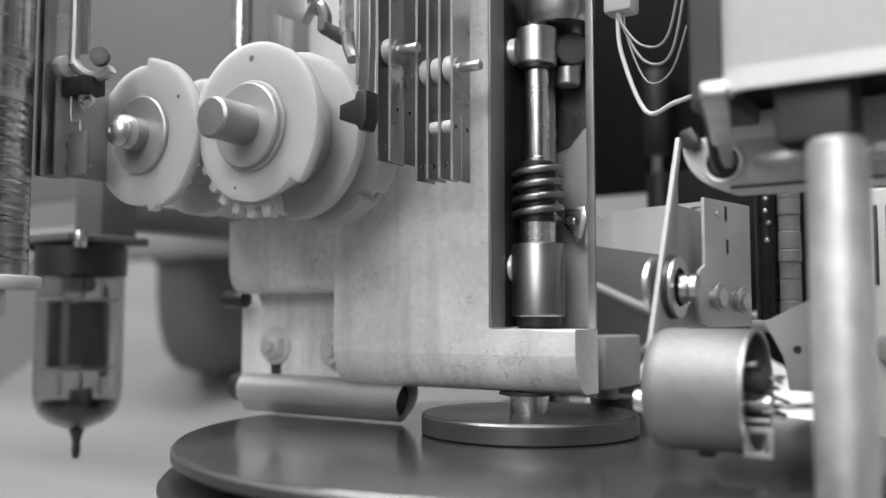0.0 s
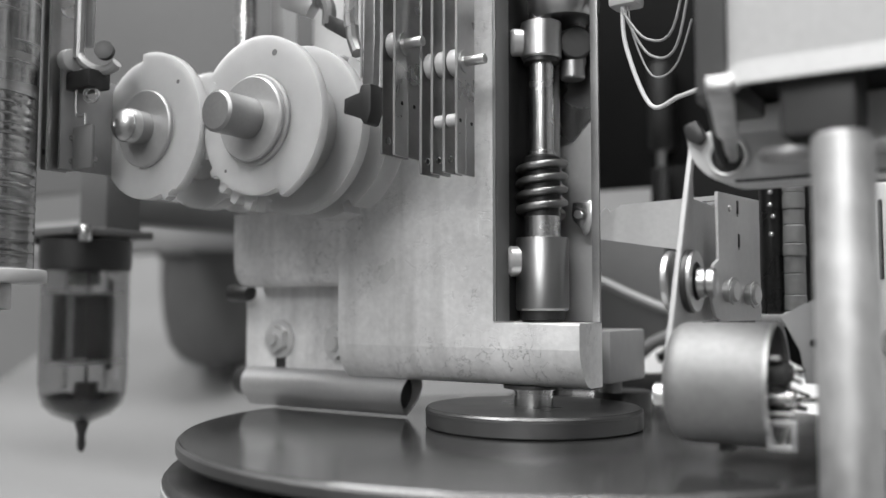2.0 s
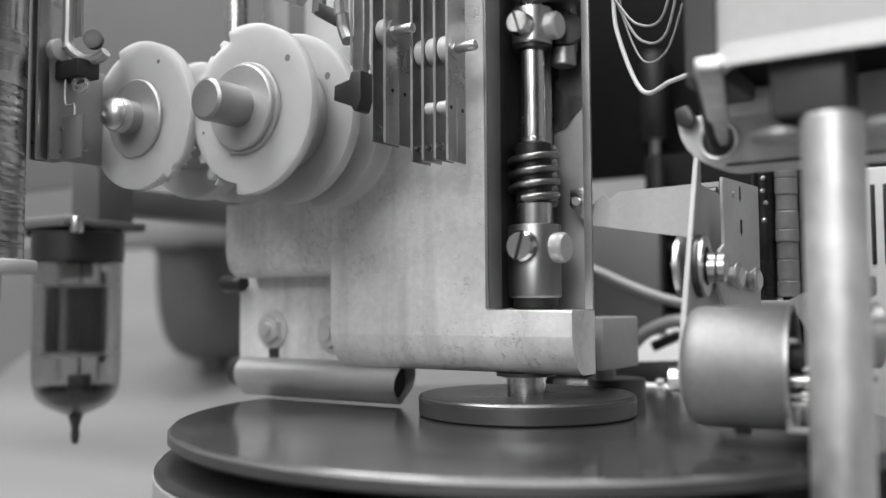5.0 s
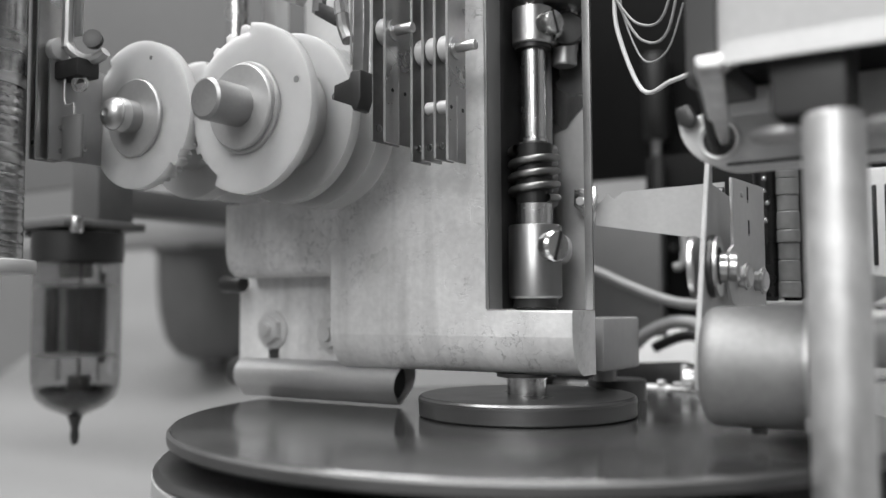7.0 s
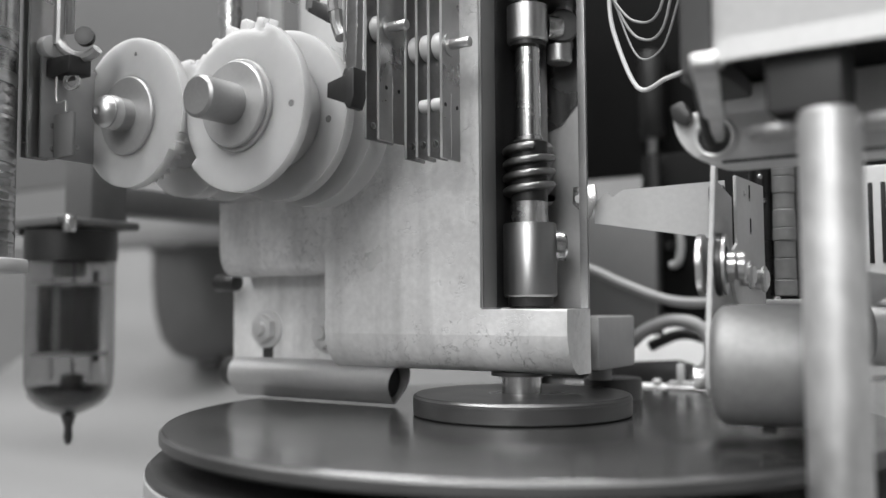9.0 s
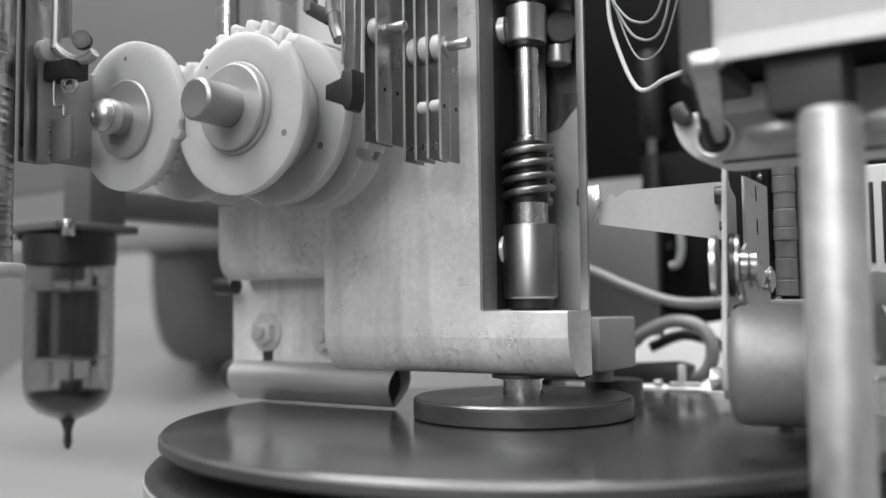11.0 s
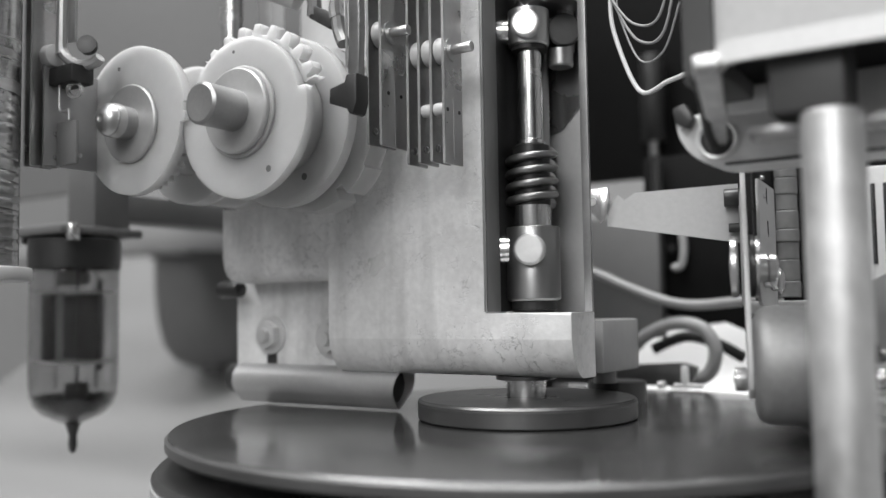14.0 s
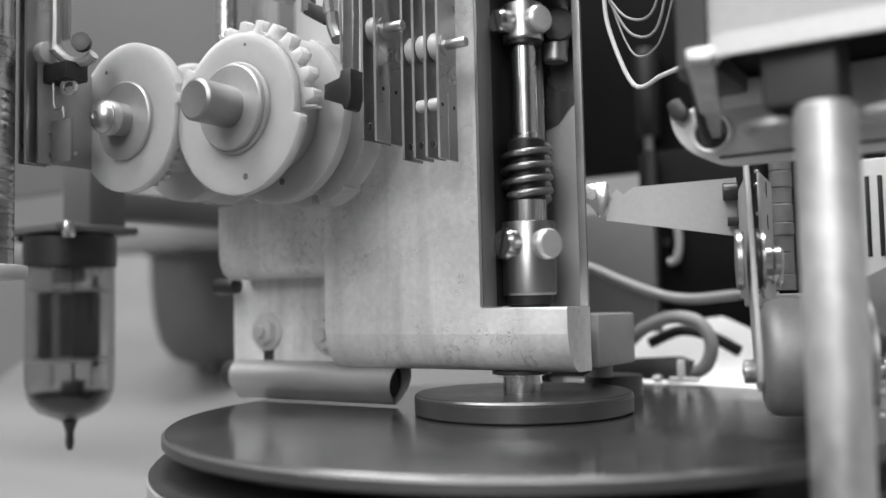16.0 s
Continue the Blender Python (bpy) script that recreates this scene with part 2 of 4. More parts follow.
def prism(outline, a0, a1, axis="Y", bevel=0.0, bm=None, rounds=()):
    """An outline drawn out along an axis. Y: (x, z) pairs; X: (y, z); Z: (x, y). rounds: (edge number on the a0 side, radius)."""
    bm = bm or bmesh.new()

    def at(p, a):
        return {"Y": (p[0], a, p[1]), "X": (a, p[0], p[1]), "Z": (p[0], p[1], a)}[axis]
    v0 = [bm.verts.new(at(p, a0)) for p in outline]
    v1 = [bm.verts.new(at(p, a1)) for p in outline]
    n = len(outline)
    bm.faces.new(v0)
    bm.faces.new(v1[::-1])
    for i in range(n):
        bm.faces.new((v0[i], v1[i], v1[(i + 1) % n], v0[(i + 1) % n]))
    bm.edges.ensure_lookup_table()
    bm.normal_update()
    big = []
    for i, rad in rounds:
        e = bm.edges.get((v0[i], v0[(i + 1) % n]))
        big.append((e, rad))
    rest = [e for e in bm.edges if e not in [b[0] for b in big]]
    for e, rad in big:
        if e.is_valid:
            bmesh.ops.bevel(bm, geom=[e], offset=rad, segments=8, affect="EDGES", profile=0.5, clamp_overlap=True)
    if bevel:
        es = [e for e in bm.edges if e.is_valid and len(e.link_faces) == 2 and e.calc_face_angle(0) > 0.6]
        bmesh.ops.bevel(bm, geom=es, offset=bevel, segments=2, affect="EDGES", profile=0.5, clamp_overlap=True)
    return bm


def sweep(points, rad, seg=10, bm=None, flat=None):
    """A round (or flat: width, thickness) bar along a smoothed line of points."""
    bm = bm or bmesh.new()
    pts = [Vector(p) for p in points]
    line = []
    for i in range(len(pts) - 1):
        a, b, c, d = pts[max(i - 1, 0)], pts[i], pts[i + 1], pts[min(i + 2, len(pts) - 1)]
        for k in range(6):
            t = k / 6
            line.append(0.5 * ((2 * b) + (c - a) * t + (2 * a - 5 * b + 4 * c - d) * t * t + (3 * b - a - 3 * c + d) * t ** 3))
    line.append(pts[-1])
    rings, side = [], None
    for i, p in enumerate(line):
        t = (line[min(i + 1, len(line) - 1)] - line[max(i - 1, 0)]).normalized()
        side = (side - t * side.dot(t)).normalized() if side else t.orthogonal().normalized()
        up = t.cross(side)
        rings.append([bm.verts.new(p + side * (rad * math.cos(math.tau * k / seg)) + up * (rad * math.sin(math.tau * k / seg))) for k in range(seg)])
    for a, b in zip(rings, rings[1:]):
        for k in range(seg):
            bm.faces.new((a[k], a[(k + 1) % seg], b[(k + 1) % seg], b[k]))
    bm.faces.new(rings[0][::-1])
    bm.faces.new(rings[-1])
    return bm


def hex_bolt(name, base, axis, rad, label, parent, washer=True):
    """Hexagon head on a washer; axis points out of the surface."""
    a = Vector(axis)
    b = Vector(base)
    bolt = part(name, cyl(b, b + a * rad * 0.75, rad, rad * 0.96, seg=6, bevel=rad * 0.08), BOLT, parent, label)
    if washer:
        part("washer", cyl(b - a * 0.1, b + a * 0.25 * rad, rad * 1.28, seg=28, bevel=0.1), BOLT, bolt)
    part("thread_end", cyl(b + a * rad * 0.7, b + a * rad * 1.05, rad * 0.5, rad * 0.42, seg=18), BOLT, bolt)
    return bolt


def slotted_screw(name, base, axis, rad, height, parent, label="", turn=0.0):
    a, b = Vector(axis).normalized(), Vector(base)
    bm = lathe([(0, 0), (rad, 0), (rad, height * 0.75), (rad * 0.85, height), (0, height)], b, a, 24)
    ob = part(name, bm, STEEL, parent, label)
    s = a.orthogonal().normalized()
    s = Matrix.Rotation(turn, 3, a) @ s
    w = a.cross(s)
    bm = bmesh.new()
    m = Matrix.Translation(b + a * (height - 0.1)) @ Matrix((s, w, a)).transposed().to_4x4() @ Matrix.Diagonal((rad * 1.9, rad * 0.24, 0.3, 1))
    bmesh.ops.create_cube(bm, size=1, matrix=m)
    part("slot", bm, BLACK, ob)
    return ob


# ---- the room and the machine's frame ----
def room():
    x0, x1, y0, y1, z0, z1 = -1900, 1800, -1500, 1350, -1000, 2100
    t = 60
    for name, lo, hi in (("wall_west", (x0 - t, y0, z0), (x0, y1, z1)), ("wall_east", (x1, y0, z0), (x1 + t, y1, z1)),
                         ("wall_south", (x0, y0 - t, z0), (x1, y0, z1)), ("wall_north", (x0, y1, z0), (x1, y1 + t, z1)),
                         ("floor", (x0, y0, z0 - t), (x1, y1, z0)), ("ceiling", (x0, y0, z1), (x1, y1, z1 + t))):
        tagged(part(name, box(lo, hi, 0), WALL), name.replace("_", " ") + " in plain grey paint", name.split("_")[0], kind="structure")


room()
def deck_and_back():
    """One sheet: the deck, a cove and the upright back."""
    prof = [(-96, -60), (150, -60)] + [(150 + 250 * math.sin(radians(9 * i)), 190 - 250 * math.cos(radians(9 * i))) for i in range(1, 11)] + [(400, 420)]
    back = [(y + 14, z - 14) for y, z in prof[::-1]]
    bm = prism(prof + back[:-1] + [(-96, -74)], -690, 690, axis="X")
    tagged(part("base_deck", bm, BACK, smooth=50), "grey painted deck curving up into a back sheet", "deck", kind="structure")
    # Unseen dark sheet, added so less light bounces onto the machine's undersides.
    tagged(part("bounce_cut_sheet", box((-690, -420, -76), (690, -96.5, -62), 1.0), BOUNCECUT), "unseen dark sheet added to cut light bouncing up", "bench", kind="structure")


deck_and_back()


def left_back():
    tagged(part("back_panel", box((-420, 88, 97), (-112, 94, 330), 1.5), MIDGREY), "mid-grey enamelled sheet panel of the frame", "panel", kind="structure")
    tagged(part("cross_bar", prism([(-690, 74), (-330, 74), (-330, 102), (-690, 102)], 225, 252, bevel=5), GREY), "grey horizontal frame bar with rounded edges", "frame bar", kind="structure")
    m = thing("motor_housing", (-414, 268, -17), "dark grey motor housing hanging under the frame bar", "housing")
    part("body", lathe([(0, -13), (12, -12.5), (26, -7), (35, 5), (40, 25), (42, 50), (42, 75), (0, 75)], (-414, 268, 0), seg=64), DKGREY, m)
    part("top_flange", cyl((-414, 268, 70), (-414, 268, 76), 45, seg=64, bevel=1.5), DKGREY, m)
    part("lower_boss", cyl((-405, 262, -17), (-405, 262, -8), 9, seg=28, bevel=1.5), DARKMETAL, m)
    rod = thing("guide_rod", (-126, 13, 97), "bright vertical guide rod held by a block", "rod")
    part("rod", cyl((-126.4, 13.3, 100), (-126.4, 13.3, 260), 4.0, seg=24), STEEL, rod)
    part("foot_block", box((-135, 8, 96), (-120, 24, 105), 1.0), GREY, rod)
    rod2 = thing("guide_rod", (-112, 18, 97), "dull grey vertical guide rod beside the bright one", "rod")
    part("rod", box((-116, 16, 100), (-109, 23, 260), 0.8), SATIN, rod2)
    part("foot_block", box((-119, 14, 95), (-106, 26, 103), 1.0), GREY, rod2)
    tagged(part("sheet_bracket", prism([(-108, 96), (-60, 84), (-60, 260), (-108, 260)], 30, 33, bevel=0.6), BOXALU), "pale metal sheet behind the cam wheels", "sheet", kind="structure")


left_back()


# ---- casting ----
def casting():
    c = thing("casting", (-40, -6, 11), "crazed silver-painted machine casting with rounded lower edges", "casting")
    out = [(-58.6, 21.0), (19.9, 21.0), (19.9, 27.8), (-4.6, 27.8), (-4.6, 260), (-30, 260), (-30, 84), (-44, 64), (-58.6, 62.4)]
    bm = prism(out, -13, -2.2, rounds=((2, 0.7),))
    ledge = [(-13, 21.0), (-12.6, 18.6), (-11.6, 15.8), (-9.8, 13.2), (-8.2, 11.8), (-6.2, 11.0), (1.2, 11.0), (1.2, 21.0)]
    prism(ledge, -58.6, 19.9, axis="X", bm=bm)
    box((-58.5, -2.4, 20.8), (19.88, 1.2, 27.79), 0, bm)
    box((-10, 1.0, 11.2), (14, 8, 27.75), 0, bm)
    under = [(-12.98, 62.2), (-12.98, 46.5), (-12.5, 43.4), (-11.2, 40.8), (-9.2, 39.2), (-6.8, 38.6), (2.5, 38.6), (2.5, 62.2)]
    prism(under, -103, -57, axis="X", bm=bm)
    part("body", bm, CAST, c)
    part("recessed_plate", prism([(-111, 10.6), (-58, 10.6), (-58, 41), (-111, 41)], 0.6, 11, bevel=1.0), CAST, c)
    hex_bolt("bolt", (-94.5, 0.6, 21.5), (0, -1, 0), 4.9, "hexagon bolt with washer", c)
    hex_bolt("bolt", (-68.4, 0.6, 20.5), (0, -1, 0), 4.9, "hexagon bolt with washer", c)
    part("slot_recess", box((-96.6, 0.35, 10.8), (-92.2, 1.1, 17.5), 0.2), DARKMETAL, c, "dark narrow slot under the bolt")
    part("stop_screw", cyl((-113.5, -4, 36.8), (-104, -4, 36.8), 2.8, bevel=0.6), DARKMETAL, c, "small dark stop screw")
    part("grommet", cyl((-116, 4, 7), (-104, 4, 7), 5.0, bevel=1.0), DARKMETAL, c, "dark end knob of the drip tube")
    part("bright_edge", box((-5.0, -13.35, 28.2), (-4.3, -12.7, 259), 0.1), EDGE, c, "bright worn corner edge")
    # Slot wall darkens inwards by colour: grey skin, then black for its shade.
    part("side_face", box((-4.62, -12.4, 28.2), (-4.3, -5.4, 259), 0.1), MIDGREY, c, "mid-grey side of the shaft slot")
    part("slot_shade", box((-4.7, -5.38, 28.2), (-4.32, 18.3, 259), 0.1), BLACK, c, "black skin carrying the shade deep in the shaft slot")
    # Lug of the casting in shade; the grey colour carries that shade.
    part("rear_lug", box((4, 15, 10.5), (16.4, 42, 25.5), 0.8), GREY, c, "casting lug behind the ledge, its shade in the grey")
    return c


CASTING = casting()


def channel():
    c = thing("shaft_channel", (8, 8, 27), "folded sheet channel round the vertical spindle", "channel", kind="")
    part("back_web", box((0.0, 17.2, 27.9), (12.6, 17.8, 258), 0.2), SHEET, c, "pale back sheet")
    part("upper_guard", prism([(0.2, 79), (5, 80.5), (9, 85), (12.6, 88), (12.6, 258), (0.2, 258)], 16.4, 16.9), WEB, c, "dark guard plate with a slanted edge")
    part("front_lip", box((17.6, 0.2, 27.85), (19.9, 1.1, 258), 0.25), SHAFT, c, "bright upright front lip")
    # Added black strip gives the gap its shade by colour.
    part("gap_shade", box((-14, 18.4, 27.9), (3, 19.4, 258), 0.2), BLACK, c, "black strip standing in for the shade in the gap")
    part("bearing_cap", lathe([(0, 122), (10, 122), (10, 115), (8.6, 112.5), (0, 112.5)], (7.6, 5.2, 0), seg=40), SATIN, c, "round bearing cap above the collar")
    part("clamp_lug", lathe([(0, 0), (4.2, 0), (4.7, 0.5), (4.7, 6.5), (0, 6.5)], (10.6, 6.8, 106.5), (-0.5, 0.85, 0.05), 32), DARKMETAL, c, "rounded clamp lug beside the collar")
    part("clamp_foot", lathe([(0, 96.5), (3.0, 96.5), (3.5, 97), (3.5, 101.5), (0, 102)], (8.2, 9.4, 0), seg=28), SHAFT, c, "stepped clamp foot")
    part("clamp_stem", box((7.5, 8.5, 101), (11, 13, 113), 0.5), SHAFT, c)


channel()


def drip_tube():
    """Thin-walled tube with a drop-shaped section, open at one end."""
    t = thing("drip_tube", (-70, -3, 0.4), "thin-walled pale metal tube with an open pointed end", "tube")
    bm = bmesh.new()
    sect = []
    for i in range(36):
        a = math.tau * i / 36
        ex = 1.0 + 0.34 * max(0.0, math.cos(a - 1.5 * math.pi)) ** 12
        sect.append((-3 + 5.3 * math.cos(a), 7.1 + 5.3 * ex * math.sin(a)))
    n = len(sect)
    rings = []
    for x, k in ((-104, 1.0), (-40, 1.0), (-38.8, 1.0), (-38.8, 0.93), (-100, 0.93)):
        rings.append([bm.verts.new((x + (1.6 * (z - 7) / 6 if x > -60 else 0), -3 + (y + 3) * k, 6.9 + (z - 6.9) * k)) for y, z in sect])
    for a, b in zip(rings, rings[1:]):
        for i in range(n):
            bm.faces.new((a[i], a[(i + 1) % n], b[(i + 1) % n], b[i]))
    bm.faces.new(rings[0][::-1])
    bm.faces.new(rings[-1])
    part("shell", bm, ALU, t)
    # Solid filling puts the tube's inner shade into black colour.
    part("core", cyl((-99, -3, 6.9), (-42, -3, 6.9), 5.1), BLACK, t, "black filling for the shade inside the tube")


drip_tube()


# ---- turntable: large disc, hub disc, drum ----
def turntable():
    d = thing("turntable", (0, 0, -30), "dark coated recording disc with hub and drum under it", "turntable")
    part("disc", lathe([(0, -4.2), (92.9, -4.2), (93.7, -3.4), (93.7, -1.3), (93.0, -0.5), (0, -0.5)], (0, 0, 0), seg=160), DISC, d, "large dark satin disc")
    part("rim", lathe([(93.2, -4.05), (94.0, -3.4), (94.0, -1.4), (93.3, -0.75)], (0, 0, 0), seg=160), DISCRIM, d, "paler worn rim of the disc")
    part("drum", lathe([(0, -30), (97.0, -30), (97.0, -10.1), (95.8, -8.8), (0, -8.8)], (0, 0, 0), seg=160), DARKMETAL, d, "dark drum under the disc")
    part("drum_band", lathe([(96.9, -29), (97.3, -29), (97.3, -11.2), (96.9, -10.8)], (0, 0, 0), seg=160), GREY, d, "grey side band of the drum")
    part("spacer", cyl((0, 0, -8.9), (0, 0, -4.1), 60, seg=64), DARKMETAL, d)
    # The ledge's reflection is in this face's colour; the rim stays steel grey.
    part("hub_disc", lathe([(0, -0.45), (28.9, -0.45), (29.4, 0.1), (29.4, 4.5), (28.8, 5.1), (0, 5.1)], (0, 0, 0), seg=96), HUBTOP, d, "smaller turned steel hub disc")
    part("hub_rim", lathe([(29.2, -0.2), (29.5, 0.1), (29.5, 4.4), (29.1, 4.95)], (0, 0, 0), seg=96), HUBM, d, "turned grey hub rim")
    part("hub_groove", lathe([(29.4, 3.5), (29.6, 3.6), (29.6, 3.9), (29.4, 4.0)], (0, 0, 0), seg=96), HUBM, d)
    part("hub_boss", lathe([(0, 4.7), (5.4, 4.7), (5.4, 9.3), (6.0, 9.4), (6.0, 10.8), (0, 10.8)], (0, 0, 0), seg=40), STEEL, d, "bright-edged boss under the ledge")
    part("boss_washer", lathe([(0, 9.9), (8.2, 9.9), (8.2, 10.9), (0, 10.9)], (0, 0, 0), seg=40), DARKMETAL, d)
    return d


TURNTABLE = turntable()
tagged(part("turntable_pillar", cyl((0, 0, -60), (0, 0, -30), 40, seg=48, bevel=1), DARKMETAL, origin=(0, 0, -60)), "dark pillar carrying the turntable on the deck", "pillar")

# ---- spindle with worm and set screws ----
SPX, SPY = 2.3, 1.5


def spindle():
    s = thing("spindle", (SPX, SPY, 27.8), "bright vertical worm spindle with collar and set screws", "spindle")
    o = (SPX, SPY, 0)
    part("shaft", lathe([(0, 28), (3.9, 28), (3.9, 75), (3.4, 75.4), (3.4, 118), (0, 118)], o, seg=40), STEEL, s)
    part("foot_ring", lathe([(0, 27.9), (5.6, 27.9), (5.6, 28.5), (6.2, 28.6), (6.2, 31.2), (0, 31.2)], o, seg=40), BLACK, s)
    part("collar", lathe([(0, 31), (6.8, 31), (7.3, 31.6), (7.3, 50.6), (7.0, 51.1), (0, 51.1)], o, seg=48), COLLARM, s, "long turned collar")
    part("neck", lathe([(0, 51), (5.0, 51), (5.0, 57.2), (0, 57.2)], o, seg=40), STEEL, s)
    bm = bmesh.new()
    n, turns, z0, pitch = 36, 3.75, 58.2, 3.7
    prof = [(4.6, -1.25), (6.8, -0.85), (7.2, -0.45), (7.3, 0), (7.2, 0.45), (6.8, 0.85), (4.6, 1.25)]
    rings = []
    for i in range(int(n * turns) + 1):
        a = math.tau * i / n
        rings.append([bm.verts.new((SPX + r * math.cos(a), SPY + r * math.sin(a), z0 + pitch * i / n + h)) for r, h in prof])
    for a, b in zip(rings, rings[1:]):
        for k in range(len(prof) - 1):
            bm.faces.new((a[k], b[k], b[k + 1], a[k + 1]))
    part("worm", bm, COLLARM, s, "oiled bright worm thread")
    # Plain black core, so the grooves are darker than the thread ridges.
    part("worm_core", lathe([(0, 57), (5.1, 57), (5.1, 73.4), (4.2, 74), (0, 74)], o, seg=40), BLACK, s, "black root of the worm")
    ca, sa = math.cos(radians(3)), math.sin(radians(3))
    slotted_screw("set_screw", (SPX + 6.4 * ca, SPY + 6.4 * sa, 45.0), (ca, sa, 0), 4.3, 3.3, s, "slotted set screw head", 0.5)
    cb, sb = math.cos(radians(88)), math.sin(radians(88))
    b2 = (SPX + 6.6 * cb, SPY + 6.6 * sb, 44.6)
    part("pinch_bolt", lathe([(0, 0), (4.2, 0), (4.2, 2.6), (3.6, 3.4), (0, 3.4)], b2, (cb, sb, 0), 24), BOLT, s, "round-headed pinch bolt")
    part("top_collar", lathe([(0, 101.4), (5.3, 101.4), (5.7, 101.9), (5.7, 111.5), (0, 111.5)], o, seg=40), SATIN, s, "upper collar")
    part("collar_washer", lathe([(0, 100.2), (5.0, 100.2), (5.0, 101.4), (0, 101.4)], o, seg=40), BLACK, s, "black washer under the upper collar")
    slotted_screw("set_screw", (SPX + 5.6 * ca, SPY + 5.6 * sa, 106), (ca, sa, 0), 3.4, 4.2, s, "slotted set screw head", 1.1)
    part("pinch_bolt", lathe([(0, 0), (3.8, 0), (3.8, 2.6), (3.2, 3.2), (0, 3.2)], (SPX + 5.6 * cb, SPY + 5.6 * sb, 106), (cb, sb, 0), 24), BOLT, s, "round-headed pinch bolt")
    return s


SPINDLE = spindle()


def rear_rod():
    """A dull rod close behind the spindle with a short toothed pinion."""
    x, y = SPX - 2.2, SPY + 9.9
    r = thing("rear_rod", (x, y, 27.9), "dull grey rod close behind the worm spindle", "rod")
    part("rod", lathe([(0, 27.9), (2.8, 27.9), (2.8, 112), (0, 112)], (x, y, 0), seg=32), SHAFT, r)
    part("sleeve", lathe([(0, 31), (3.6, 31), (3.6, 47.5), (3.3, 48), (0, 48)], (x, y, 0), seg=32), SHAFT, r, "dull sleeve")
    prof, z = [(0, 57)], 57.0
    while z < 72.5:
        prof += [(3.2, z), (4.1, z + 0.7), (4.4, z + 1.6), (4.1, z + 2.5), (3.2, z + 3.2)]
        z += 3.7
    part("pinion", lathe(prof + [(0, z)], (x, y, 0), seg=32), COLLARM, r, "oiled ribbed pinion")


rear_rod()


# ---- cam wheels ----
def cam_outline(radius, steps, n=180, teeth=()):
    """radius; steps: (from deg, to deg, radius change); teeth: (from deg, to deg, count, depth)."""
    pts = []
    for i in range(n * 2):
        a = 180 * i / n
        r = radius
        for lo, hi, dr in steps:
            if (a - lo) % 360 <= (hi - lo) % 360:
                r += dr
        for lo, hi, count, depth in teeth:
            if (a - lo) % 360 <= (hi - lo) % 360:
                u = ((a - lo) % 360) / ((hi - lo) % 360) * count % 1
                r -= depth * max(0.0, min(1.0, abs(u - 0.5) * 6 - 1))
        pts.append((r * math.cos(radians(a)), r * math.sin(radians(a))))
    return pts


def cam_wheel(name, cx, cz, y0, y1, outline, parent, label, holes=()):
    bm = prism([(cx + x, cz + z) for x, z in outline], y0, y1)
    ob = part(name, bm, NYLON, parent, label, smooth=25)
    for ang, rad, size in holes:
        x, z = cx + rad * math.cos(radians(ang)), cz + rad * math.sin(radians(ang))
        part("hole", cyl((x, y0 - 0.06, z), (x, y0 + 0.3, z), size, seg=14), MIDGREY, ob)
    return ob


def cam_stack(cx, cz, tip, big, label):
    s = thing("cam_stack", (cx, -57, cz), label, "cam wheels", "meshing nylon cam stacks")
    part("shaft", lathe([(0, 0), (big * 0.86, 0), (big, 0.6), (big, 84 + tip), (0, 84 + tip)], (cx, -57 - tip, cz), (0, 1, 0), 40), SHAFT, s, "turned steel shaft with a chamfered end")
    part("hub_washer", lathe([(big, 0), (10.6, 0), (11.0, 0.4), (11.0, 1.5), (big, 1.5)], (cx, -58.6, cz), (0, 1, 0), 56), ALU, s, "flat steel hub washer")
    part("boss_ring", lathe([(big, 0), (11.6, 0), (11.9, 0.3), (11.9, 3.5), (big, 3.5)], (cx, -57.0, cz), (0, 1, 0), 56), NYLON, s, "raised nylon boss")
    return s


W2X, W2Z, W1X, W1Z = -50.8, 80.1, -92.2, 82.1
CAM2 = cam_stack(W2X, W2Z, 13.0, 5.3, "milky nylon cam wheels with notched rims on a steel shaft")
cam_wheel("cam_disc", W2X, W2Z, -55.9, -53.1, cam_outline(19.5, ((-45, 161, 2.6),)), CAM2, "front nylon cam disc with one long raised lobe", ((91.5, 18, 0.85), (250, 16.5, 0.45)))
cam_wheel("gear_disc", W2X, W2Z, -52.9, -49.6, cam_outline(17.6, ((167, 285, 5.9),), 360, ((168, 284, 8, 2.9),)), CAM2, "nylon disc with a run of gear teeth", ())
part("core", lathe([(4.8, 0), (14.5, 0), (14.5, 12.5), (4.8, 12.5)], (W2X, -53.3, W2Z), (0, 1, 0), 56), NYLON, CAM2)
cam_wheel("cam_disc", W2X, W2Z, -41, -37.6, cam_outline(23.0, ((-98, -93, -2.4), (-130, -98, -1.2))), CAM2, "middle nylon cam disc with a cut notch", ((87, 17.4, 0.95),))
part("spacer_ring", lathe([(4.8, 0), (15.0, 0), (15.0, 8), (4.8, 8)], (W2X, -37.8, W2Z), (0, 1, 0), 56), NYLON, CAM2)
cam_wheel("cam_disc", W2X, W2Z, -30, -22.5, cam_outline(23.4, ((-47, -41, -2.6), (88, 94, -3.2), (118, 190, -1.0))), CAM2, "rear nylon cam disc", ())
CAM1 = cam_stack(W1X, W1Z, 8.5, 4.6, "smaller milky nylon cam wheels on a centre-drilled steel shaft")
